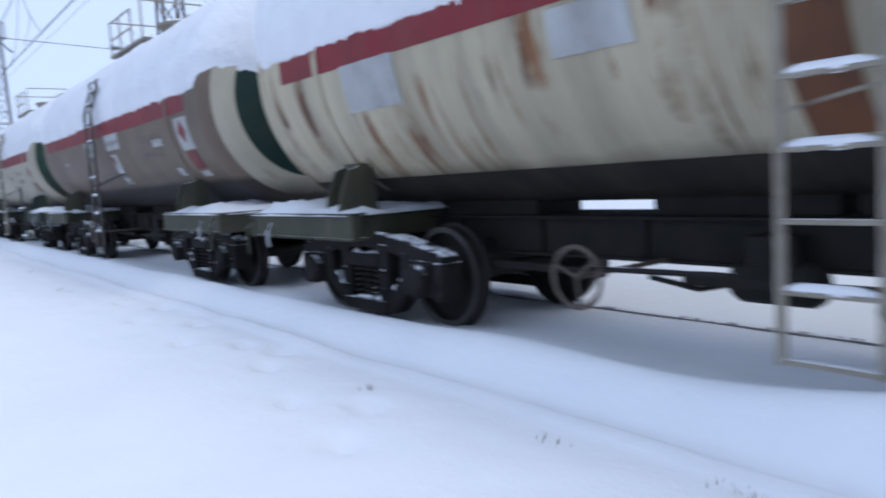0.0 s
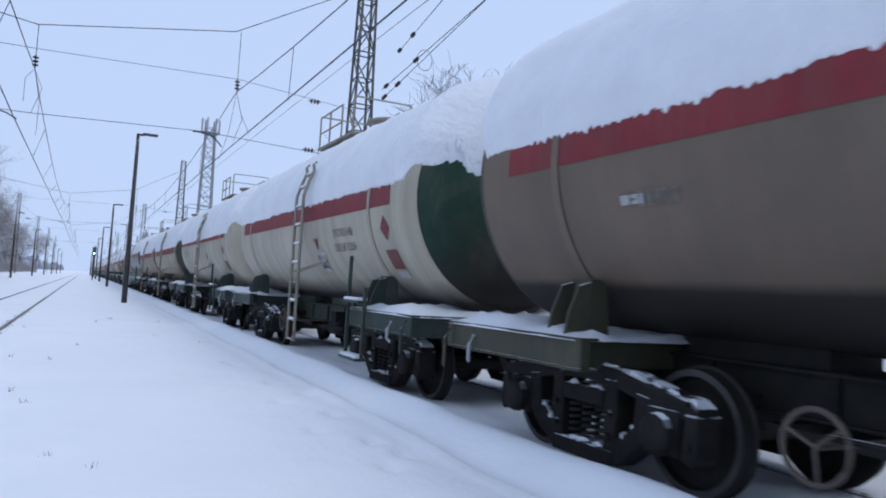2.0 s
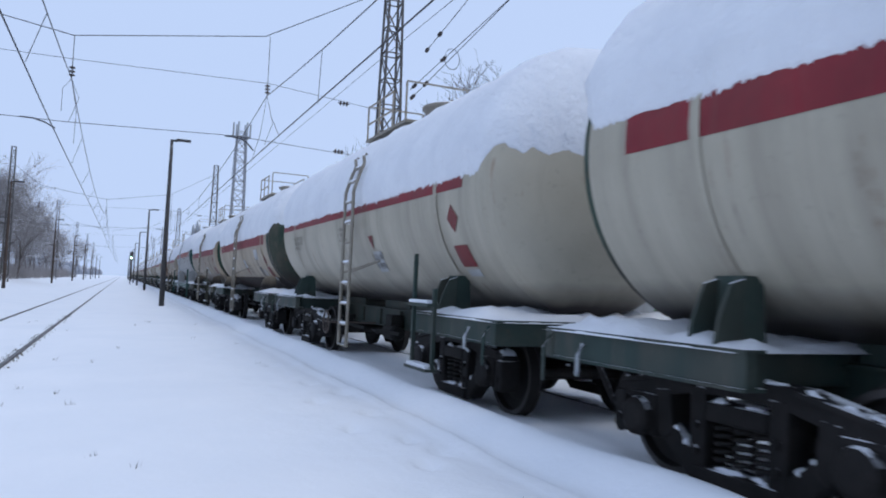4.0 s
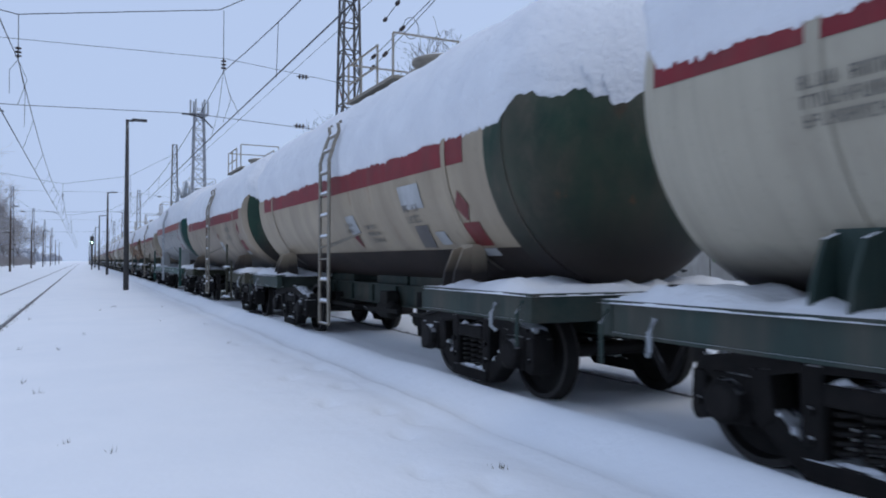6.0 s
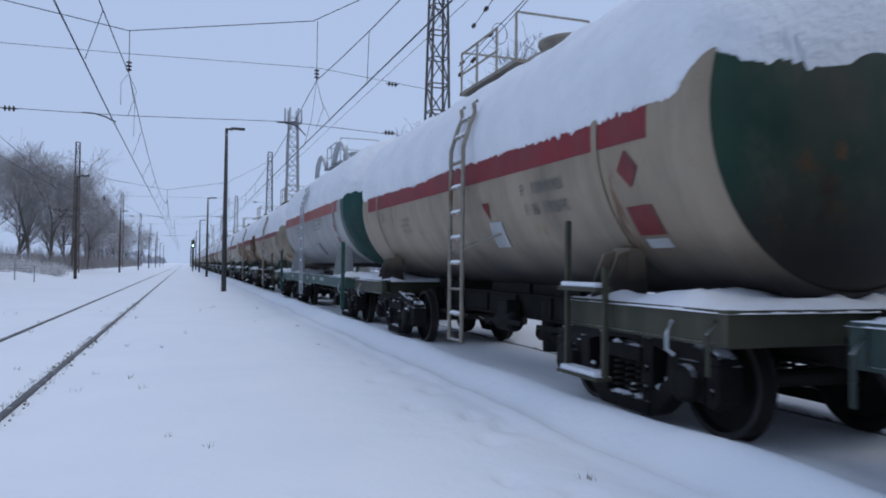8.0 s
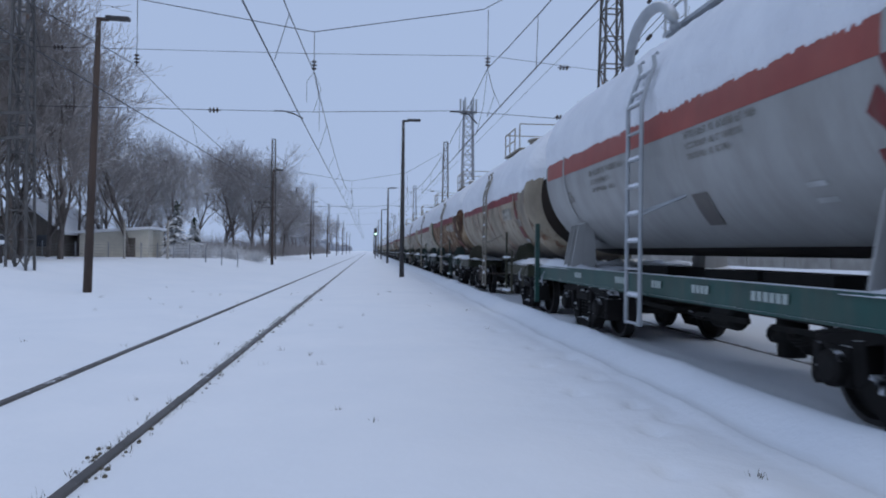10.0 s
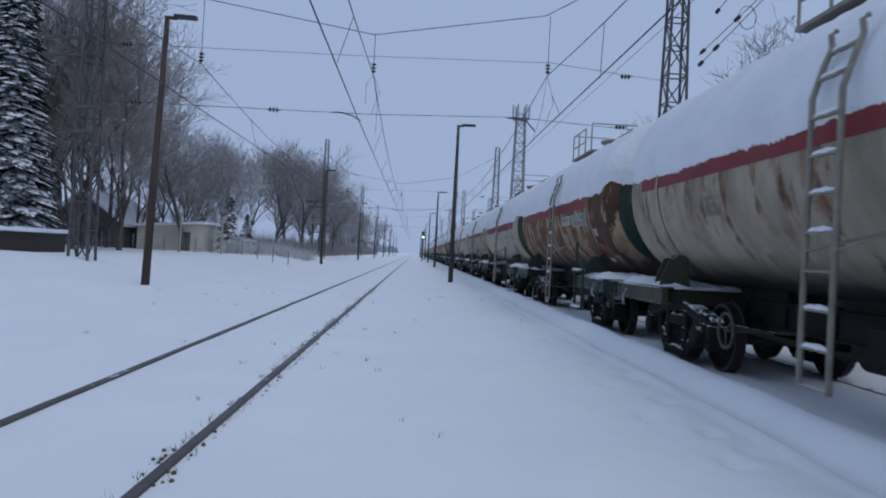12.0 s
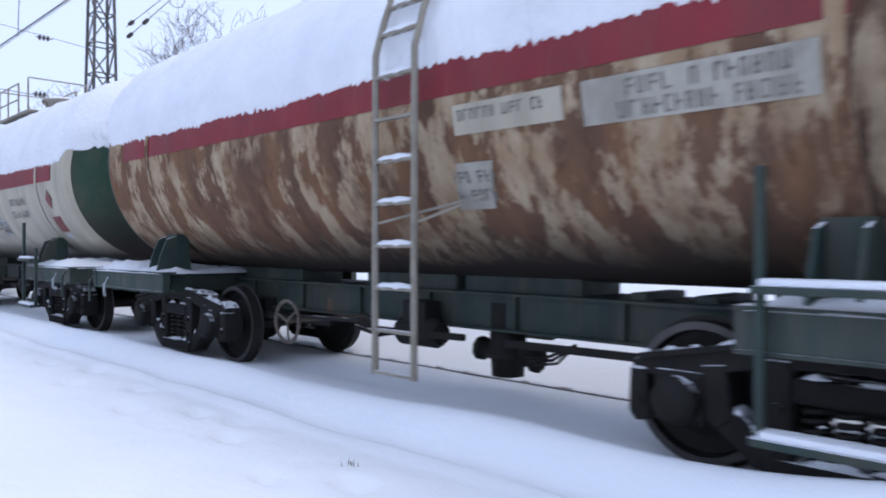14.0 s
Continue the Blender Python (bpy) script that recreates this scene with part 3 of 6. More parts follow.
panel = mesh_of("antenna", bm, GREY_PIPE)
for k in range(6):
    a = k * math.tau / 6
    part("antenna", panel, mast, "pale panel antenna", pose(1.45 * math.cos(a), 1.45 * math.sin(a), 0, 0, 0, k * 60))

# ---------- signal ----------
signal = thing("rail_signal", "slim railway signal post showing a lit lamp", "signal", at=pose(1.0, 128, 0))
bm = bmesh.new()
tube(bm, [(0, 0, -0.3), (0, 0, 5.0)], 0.09, 8)
part("post", mesh_of("post", bm, POLE), signal)
bm = bmesh.new()
box(bm, -0.28, 0.28, -0.12, 0.12, 3.9, 5.3, 0.06)
part("signal_head", mesh_of("signal_head", bm, POLE), signal)
bm = bmesh.new()
lathe(bm, [(-0.16, 0.001), (-0.155, 0.13), (-0.11, 0.13)], "y", 14, (0, 0, 4.3))
part("lens", mesh_of("lens", bm, LIT_GREEN), signal, "glowing pale green lens")


# ---------- trees ----------
def grow(rnd, height, spread, levels, kids, droop=0.0):
    """Segments (level, p0, p1, r0, r1) of a bare tree."""
    out = []

    def limb(p, d, length, r, lev):
        n_ = 4 if lev < 2 else 3
        q = p
        tips = []
        for k in range(n_):
            d = (d + Vector((rnd.gauss(0, 1), rnd.gauss(0, 1), rnd.gauss(0, 0.6))) * (0.10 + 0.03 * lev) + Vector((0, 0, 0.07 - droop * lev))).normalized()
            q2 = q + d * length / n_
            r2 = r * (1 - 0.55 * (k + 1) / n_)
            out.append((lev, q, q2, r * (1 - 0.55 * k / n_), r2))
            q = q2
            tips.append((q, d, r2, (k + 1) / n_))
        if lev >= levels:
            return
        for j in range(kids[lev]):
            q, d0, r2, f = tips[min(n_ - 1, int(rnd.random() * n_ + 0.35))]
            side = d0.cross(Vector((rnd.gauss(0, 1), rnd.gauss(0, 1), rnd.gauss(0, 1)))).normalized()
            dd = (d0 * rnd.uniform(0.55, 1.0) + side * spread * rnd.uniform(0.55, 1.0)).normalized()
            limb(q, dd, length * rnd.uniform(0.5, 0.72), max(0.006, r2 * 0.68), lev + 1)
    limb(Vector((0, 0, -0.2)), Vector((rnd.gauss(0, 0.04), rnd.gauss(0, 0.04), 1)).normalized(), height * 0.52, height * 0.0135, 0)
    return out


def tree_meshes(seed, height, spread, kids, droop=0.0, twig=None):
    rnd = random.Random(seed)
    segs = grow(rnd, height, spread, len(kids), kids, droop)
    trunk, crown = bmesh.new(), ([], [])
    for lev, a, b, r0, r1 in segs:
        if lev < 2:
            tube(trunk, [a, b], [r0, r1], 7 if lev == 0 else 5, False)
        else:
            d = (b - a).normalized()
            s = d.cross(Vector((0.3, 0.2, 1))).normalized()
            u = s.cross(d)
            i0 = len(crown[0])
            for p, r in ((a, max(r0, 0.012)), (b, max(r1, 0.009))):
                for k in range(3):
                    c = math.tau * k / 3
                    crown[0].append(tuple(p + (s * math.cos(c) + u * math.sin(c)) * r))
            for k in range(3):
                crown[1].append((i0 + k, i0 + (k + 1) % 3, i0 + 3 + (k + 1) % 3, i0 + 3 + k))
    me = bpy.data.meshes.new("crown")
    me.from_pydata(crown[0], [], crown[1])
    me.materials.append(twig or TWIG)
    return mesh_of("trunk", trunk, BARK, True), me


def make_tree(seed, height, spread, kids, at, label, droop=0.0, twig=None):
    t = thing("bare_tree", label, "tree", "bare winter trees", at=at)
    trunk, crown = tree_meshes(seed, height, spread, kids, droop, twig)
    part("trunk", trunk, t)
    part("crown", crown, t, "fine leafless twigs dusted with snow")
    return t


TREE_LABEL = "leafless winter tree with snow-dusted twigs"
kinds = [make_tree(11, 12.4, 0.55, (7, 6, 5, 5, 2), pose(-16.6, 41, 0.7), TREE_LABEL, -0.012),
         make_tree(23, 13.0, 0.62, (7, 6, 6, 4, 2), pose(-19.6, 43, 0.7), TREE_LABEL, -0.01),
         make_tree(37, 13.5, 0.7, (8, 6, 5, 4, 2), pose(-17.4, 55, 0.7), TREE_LABEL, -0.006, HAZE_TWIG),
         make_tree(41, 12.0, 0.62, (9, 6, 5, 4, 2), pose(-13.4, 84, 0.8), "bare bushy tree at the edge of the snow field", -0.01, HAZE_TWIG),
         make_tree(53, 12.6, 0.68, (7, 6, 5, 4, 1), pose(22.5, 45.0, 0.7) @ Matrix.Scale(1.08, 4), "dark leafless tree beyond the train", -0.006, DARKTWIG)]
rnd = random.Random(77)
SPOTS = [(-18.2, 39, 1.0), (-22.5, 41, 1.15), (-26, 44, 1.25), (-23, 48, 1.05), (-20.6, 49, 0.95), (-22.0, 45, 1.0), (-28, 50, 1.2), (-19.9, 58, 0.8), (-17.9, 64, 0.58),
         (-19.2, 61, 0.62), (-31, 46, 1.25), (-24.4, 54, 0.95), (-21.4, 56, 0.85), (-34, 58, 1.2), (-22, 70, 0.75), (-18.6, 72, 0.6), (-25, 62, 1.0), (-21, 66, 0.7),
         (-15.5, 86, 0.85), (-12.6, 88, 0.85), (-17.5, 90, 0.9), (-14.5, 94, 0.9), (-20.5, 88, 0.9), (-11.2, 95, 0.8), (-23.5, 92, 0.9), (-19, 97, 0.95), (-14, 101, 0.85), (-27, 95, 1.0),
         (-12.5, 118, 0.75), (-15, 124, 0.85), (-18, 132, 0.9), (-13.5, 140, 0.75), (-16, 155, 0.85), (-20, 150, 1.0), (-14.5, 172, 0.8), (-18, 190, 0.9), (-15.5, 210, 0.8), (-20, 230, 1.0), (-17, 255, 0.9), (-22, 275, 1.0), (-17, 300, 0.9),
         (24.9, 45.5, 1.10), (27.8, 46, 1.02), (19.0, 17.2, 1.0), (20.0, 11.0, 1.05), (22, 60, 1.0), (24, 80, 1.0), (21.0, 13.6, 1.0)]
for k, (tx, ty, sc) in enumerate(SPOTS):
    t = copy_thing(kinds[4 if tx > 0 else k % 2 + (2 if ty > 56 else 0)], pose(0, 0, 0))
    t.matrix_basis = pose(tx, ty, ground_height(tx, ty) - 0.1, 0, 0, rnd.uniform(0, 360)) @ Matrix.Scale(sc * rnd.uniform(0.92, 1.08), 4)


def conifer(at, height, seed, fans=240, girth=0.34):
    """A snow-laden spruce: tiers of drooping needle fans."""
    r = random.Random(seed)
    t = thing("spruce", "small spruce heavily laden with snow" if height < 6 else "tall dark spruce with snow on its boughs", "spruce", "spruces by the house", at=at)
    bm = bmesh.new()
    tube(bm, [(0, 0, -0.2), (0, 0, height)], [0.09, 0.01], 6)
    part("trunk", mesh_of("trunk", bm, BARK), t)
    vs, fs = [], []
    for k in range(fans):
        f = r.random() ** 0.8
        z = height * (0.08 + 0.9 * f)
        ln = (1 - f) ** 0.8 * height * girth * r.uniform(0.5, 1.1) + 0.08
        a = r.uniform(0, math.tau)
        d, s = Vector((math.cos(a), math.sin(a), -0.35)), Vector((-math.sin(a), math.cos(a), 0))
        p, w = Vector((r.gauss(0, 0.012) * height, r.gauss(0, 0.012) * height, z)), ln * 0.24
        i0 = len(vs)
        vs += [tuple(q) for q in (p, p + d * ln * 0.6 + s * w, p + d * ln, p + d * ln * 0.6 - s * w, p + d * ln * 0.6 + Vector((0, 0, 0.09)))]
        fs += [(i0, i0 + 1, i0 + 4), (i0 + 1, i0 + 2, i0 + 4), (i0 + 2, i0 + 3, i0 + 4), (i0 + 3, i0, i0 + 4), (i0, i0 + 3, i0 + 2, i0 + 1)]
    me = bpy.data.meshes.new("crown")
    me.from_pydata(vs, [], fs)
    me.materials.append(NEEDLE if height < 6 else DARK_NEEDLE)
    part("crown", me, t, "drooping needle fans under snow")


for k, (tx, ty, hh) in enumerate(((-14.6, 57, 4.3), (-14.0, 60, 3.2), (-18.6, 33.5, 15.0), (-21.5, 34.5, 17.0), (-24.0, 37.0, 18.0), (-20.4, 37.2, 15.0), (-26.5, 34.0, 18.0), (-23.6, 31.5, 17.0), (-27.5, 40.5, 19.0))):
    if hh < 6:
        conifer(pose(tx, ty, ground_height(tx, ty)), hh, 60 + k)
    else:
        conifer(pose(tx, ty, ground_height(tx, ty)), hh, 60 + k, 2200, 0.15)


def bush(at, w, h, seed):
    r = random.Random(seed)
    vs, fs = [], []
    for k in range(420):
        a = r.uniform(0, math.tau)
        base_ = Vector((r.gauss(0, w * 0.25), r.gauss(0, w * 0.25), 0))
        tip = base_ + Vector((math.cos(a) * w * 0.4 * r.random(), math.sin(a) * w * 0.4 * r.random(), h * r.uniform(0.4, 1.0)))
        s = Vector((-math.sin(a), math.cos(a), 0)) * r.uniform(0.012, 0.035)
        i0 = len(vs)
        vs += [tuple(base_ - s), tuple(base_ + s), tuple(tip), tuple((base_ + tip) / 2 + Vector((0, 0, 0.05)))]
        fs += [(i0, i0 + 1, i0 + 3), (i0 + 1, i0 + 2, i0 + 3), (i0 + 2, i0, i0 + 3)]
    me = bpy.data.meshes.new("snowy_bush")
    me.from_pydata(vs, [], fs)
    me.materials.append(BUSHSNOW)
    thing("snowy_bush", "low bush buried in fresh snow", "bush", "bushes along the line", at=at, data=me)


for k, (bx, by, bw, bh) in enumerate(((-12.9, 58, 2.2, 1.3), (-11.6, 62, 2.6, 1.4), (-10.4, 66, 2.4, 1.2), (-13.6, 55, 1.8, 1.5), (13.0, 7.2, 2.2, 1.15), (13.1, 5.6, 2.2, 1.1), (12.9, 8.8, 2.2, 1.1), (13.1, 4.0, 2.0, 1.0))):
    bush(pose(bx, by, ground_height(bx, by) - 0.05), bw, bh, 90 + k)

def build_thicket():
    r = random.Random(8)
    vs, fs = [], []
    for _ in range(5200):
        y = 62 + 150 * r.random() ** 1.7
        x = -11.0 - 16 * r.random() ** 1.2 - max(0, 78 - y) * 0.28
        h_ = r.uniform(0.8, 2.6) * (1 + 0.8 * max(0, wave(x, y, 9, 17)))
        p = Vector((x, y, ground_height(x, y) - 0.1))
        tip = p + Vector((r.gauss(0, 0.35), r.gauss(0, 0.35), h_))
        s_ = Vector((0.02 + y / 9000, 0, 0))
        i0 = len(vs)
        vs += [tuple(p - s_), tuple(p + s_), tuple(tip), tuple(p.lerp(tip, 0.5) + Vector((r.gauss(0, 0.3), 0, r.uniform(0.1, 0.6))))]
        fs += [(i0, i0 + 1, i0 + 2), (i0, i0 + 1, i0 + 3)]
    me = bpy.data.meshes.new("thicket")
    me.from_pydata(vs, [], fs)
    me.materials.append(HAZE_TWIG)
    thing("thicket", "leafless undergrowth along the edge of the trees", "undergrowth", kind="stuff", data=me)


build_thicket()

# ---------- houses and fences left of the line ----------
def gable_house(at, w, d, wall, ridge, wall_mat, label):
    h = thing("house", label, "house", at=at)
    bm = bmesh.new()
    box(bm, -w / 2, w / 2, -d / 2, d / 2, -0.5, wall)
    tri = [bm.verts.new(p) for p in ((-w / 2, -d / 2, wall), (w / 2, -d / 2, wall), (0, -d / 2, ridge), (-w / 2, d / 2, wall), (w / 2, d / 2, wall), (0, d / 2, ridge))]
    bm.faces.new(tri[:3])
    bm.faces.new(tri[3:])
    part("wall", mesh_of("wall", bm, wall_mat), h)
    for s in (-1, 1):
        bm = bmesh.new()
        e, t = 0.35, 0.24
        pts = [(s * (w / 2 + e), -d / 2 - e, wall - e * (ridge - wall) / (w / 2)), (0, -d / 2 - e, ridge), (0, d / 2 + e, ridge), (s * (w / 2 + e), d / 2 + e, wall - e * (ridge - wall) / (w / 2))]
        lo = [bm.verts.new(p) for p in pts]
        hi = [bm.verts.new((p[0], p[1], p[2] + t)) for p in pts]
        bm.faces.new(lo)
        bm.faces.new(hi)
        for k in range(4):
            bm.faces.new((lo[k], lo[(k + 1) % 4], hi[(k + 1) % 4], hi[k]))
        part("roof", mesh_of("roof", bm, SNOW), h, "roof slope under thick snow")
    for wx in (-w / 4, w / 4):
        bm = bmesh.new()
        box(bm, wx - 0.4, wx + 0.4, -d / 2 - 0.04, -d / 2 + 0.02, wall * 0.42, wall * 0.85)
        part("window", mesh_of("window", bm, DARKGLASS), h)
    return h


gable_house(pose(-24.5, 57.8, 0.6, 0, 0, -8), 6.0, 5.5, 1.9, 4.1, BOARD, "dark timber house with a snow-covered gable roof")
annex = thing("house", "pale low annex with a snow-covered lean-to roof", "house", at=pose(-18.5, 57, 0.6))
bm = bmesh.new()
vs = [bm.verts.new(p) for p in ((-2.4, -2, -0.4), (2.4, -2, -0.4), (2.4, -2, 2.1), (-2.4, -2, 1.75), (-2.4, 2, -0.4), (2.4, 2, -0.4), (2.4, 2, 2.1), (-2.4, 2, 1.75))]
for q in ((0, 1, 2, 3), (4, 7, 6, 5), (0, 3, 7, 4), (1, 5, 6, 2), (3, 2, 6, 7)):
    bm.faces.new([vs[i] for i in q])
part("wall", mesh_of("wall", bm, PLASTER), annex)
bm = bmesh.new()
lo = [(-2.6, -2.25, 1.76), (2.6, -2.25, 2.14), (2.6, 2.2, 2.14), (-2.6, 2.2, 1.76)]
a = [bm.verts.new(p) for p in lo]
b = [bm.verts.new((p[0], p[1], p[2] + 0.2)) for p in lo]
bm.faces.new(a), bm.faces.new(b)
for k in range(4):
    bm.faces.new((a[k], a[(k + 1) % 4], b[(k + 1) % 4], b[k]))
part("roof", mesh_of("roof", bm, SNOW), annex, "lean-to roof under snow")
bm = bmesh.new()
box(bm, 0.75, 1.5, -2.03, -1.95, -0.2, 1.5)
part("door", mesh_of("door", bm, BOARD), annex)

shed = thing("low_shed", "low dark brown board shed with snow on its flat roof", "shed", at=pose(-19.1, 29.5, 0.6))
bm = bmesh.new()
box(bm, -4.5, 4.45, -1.2, 1.2, -0.4, 0.85, 0.02)
part("wall", mesh_of("wall", bm, BROWN), shed)
bm = bmesh.new()
box(bm, -4.7, 4.6, -1.35, 1.35, 0.86, 1.02, 0.05)
part("roof", mesh_of("roof", bm, SNOW), shed, "thin snow layer")

fence = thing("wire_fence", "pale wire mesh fence with thin posts along the snow field", "fence")
bm_post = bmesh.new()
tube(bm_post, [(0, 0, -0.3), (0, 0, 1.05)], 0.035, 6)
post_mesh = mesh_of("post", bm_post, MASTGREY)
for k in range(24):
    fx, fy = -33 + k * 1.05, 50.5 - 0.02 * k
    part("post", post_mesh, fence, at=pose(fx, fy, ground_height(fx, fy)))
bm = bmesh.new()
for k in range(5):
    tube(bm, [(-33, 50.5, 0.76 + 0.2 * k), (-8.9, 50.0, 0.76 + 0.2 * k)], 0.009, 4)
part("fence_mesh", mesh_of("fence_mesh", bm, MASTGREY), fence)
for px_, py_, ph in ((-12.6, 47.0, 2.4), (-15.2, 47.0, 2.2)):
    bm = bmesh.new()
    tube(bm, [(0, 0, -0.3), (0, 0, ph)], 0.07, 8)
    thing("concrete_post", "pale concrete marker post in the snow", "post", "marker posts", at=pose(px_, py_, ground_height(px_, py_)), data=mesh_of("concrete_post", bm, CONCRETE))

# ---------- wall and building beyond the train ----------
wall = thing("concrete_wall", "snow-capped concrete wall sprayed with scribbles beyond the train", "wall", kind="structure")
bm = bmesh.new()
box(bm, 0, 0.16, 0, 2.46, 0, 2.0, 0.01)
slab = mesh_of("panel", bm, CONCRETE)
for k in range(16):
    part("panel", slab, wall, at=pose(14.0, 1.0 + 2.5 * k, 0.15))
bm = bmesh.new()
box(bm, 13.95, 14.25, 1.0, 41.0, 2.15, 2.3, 0.05)
part("snow_cap", mesh_of("snow_cap", bm, SNOW), wall, "snow lying along the wall's top")
rs = random.Random(12)
for k in range(26):
    cy, cz = 2 + 0.62 * k + rs.uniform(-0.2, 0.2), rs.uniform(0.9, 1.7)
    bm = bmesh.new()
    pts = []
    ang = 0.0
    for q in range(9):
        ang += rs.uniform(-1.6, 1.6)
        pts.append((13.985, cy + 0.07 * q * 0.6 + 0.16 * math.cos(ang), cz + 0.2 * math.sin(ang)))
    tube(bm, pts, 0.022, 4)
    part("scribble", mesh_of("scribble", bm, SPRAY_GREEN if k % 5 == 3 else INK), wall, "sprayed scribble")
building = thing("trackside_building", "plastered trackside building with a thick snow cap on its flat roof", "building", at=pose(17.2, 6.4, 0))
bm = bmesh.new()
box(bm, -2.6, 3.0, -2.6, 2.3, -0.2, 4.0, 0.02)
part("wall", mesh_of("wall", bm, PLASTER), building)
bm = bmesh.new()
box(bm, -2.85, 3.2, -2.9, 1.28, 4.0, 4.88, 0.18)
box(bm, -2.80, 3.2, 1.10, 2.55, 4.1, 4.86, 0.16)
part("roof", mesh_of("roof", bm, SNOW), building, "flat roof under thick snow")
bm = bmesh.new()
box(bm, -2.64, -2.58, 1.75, 2.2, 0.8, 2.7, 0.01)
part("door", mesh_of("door", bm, BOARD), building, "dark door in the side wall")
for y, z, r in ((0.95, 2.75, 0.15), (1.49, 2.36, 0.11)):
    bm = bmesh.new()
    for k in range(4):
        c, q = r * math.cos(k * math.pi / 4), r * math.sin(k * math.pi / 4)
        beam(bm, (-2.612 - 0.004 * k, y - c, z - q), (-2.612 - 0.004 * k, y + c, z + q), 0.02, r * 0.42)
    part("wall_mark", mesh_of("wall_mark", bm, INK), building, "dark sprayed star mark")
bm = bmesh.new()
lathe(bm, [(-0.012, 0.001), (-0.012, 0.16), (0.0, 0.17)], "x", 14, (-2.605, 0, 0))
for v in bm.verts:
    v.co.y = v.co.y * 2.1 + 0.72 + 0.04 * wave(v.co.y, v.co.z, 0.1, 7)
    v.co.z = v.co.z + 2.38
part("wall_mark", mesh_of("wall_mark", bm, SPRAY_GREEN), building, "green sprayed blot")

# ---------- distance ----------
bm = bmesh.new()
rl = random.Random(3)
for side in (-1, 1):
    y = 120.0 if side > 0 else 330.0
    while y < 1300:
        x = side * (26 + rl.uniform(0, 10)) - (6 if side < 0 else 0)
        h_, w_ = rl.uniform(6, 11), rl.uniform(4, 9)
        lathe(bm, [(-1, w_ * 0.4), (h_ * 0.4, w_ * 0.5), (h_ * 0.8, w_ * 0.33), (h_, 0.05)], "z", 7, (x, y, 0))
        y += rl.uniform(3, 9) * (1 + y / 400)
bmesh.ops.triangulate(bm, faces=bm.faces)
for v in bm.verts:
    v.co += Vector((wave(v.co.y, v.co.z, 2.0, 31), wave(v.co.x, v.co.z, 2.0, 33), wave(v.co.x, v.co.y, 2.0, 35))) * 1.6
thing("far_wood", "far leafless woods along the line, haze painted into their pale colour", "woods", kind="stuff", data=mesh_of("far_wood", bm, HAZE_TREELINE))

# ---------- tank wagons ----------
# Wagon space: y along the train, -x is the side that faces the platform, z = 0 on the rails.
PITCH, FIRST, SPEED, TRACK_X = 12.656, 2.35, 7.0, 4.82
R, HALF, DISH = 1.5, 5.30, 0.49
MESHES = {}


def cached(key, make):
    if key not in MESHES:
        MESHES[key] = make()
    return MESHES[key]


def on_tank(y, ang, axis_z, r=R):
    """A point on the shell; ang in degrees above the horizontal on the platform side."""
    a = radians(ang)
    return Vector((-r * math.cos(a), y, axis_z + r * math.sin(a)))


def shell_strip(name, mat, axis_z, y0, y1, a0, a1, lift=0.0, ny=10, na=24, wobble=0.0):
    """A strip of shell from angle a0 to a1 (degrees); wobble makes its upper edge uneven."""
    bm = bmesh.new()
    grid = []
    for i in range(ny + 1):
        y = y0 + (y1 - y0) * i / ny
        top = a1 + wobble * (0.5 * wave(y, 1, 0.6, 41) + 0.5 * wave(y, 1, 0.14, 43) + 0.45 * wave(y, 1, 0.05, 45))
        grid.append([bm.verts.new(on_tank(y, a0 + (top - a0) * j / na, axis_z, R + lift)) for j in range(na + 1)])
    for a, b in zip(grid, grid[1:]):
        for j in range(na):
            bm.faces.new((a[j], a[j + 1], b[j + 1], b[j]))
    return mesh_of(name, bm, mat, True)


def head_mesh(mat, axis_z, end):
    bm = bmesh.new()
    prof = [(end * (HALF + DISH * math.sin(k * math.pi / 24)), max(0.002, R * math.cos(k * math.pi / 24) ** 0.8)) for k in range(13)]
    lathe(bm, prof, "y", 56, (0, 0, axis_z))
    return mesh_of("tank_head", bm, mat, True)


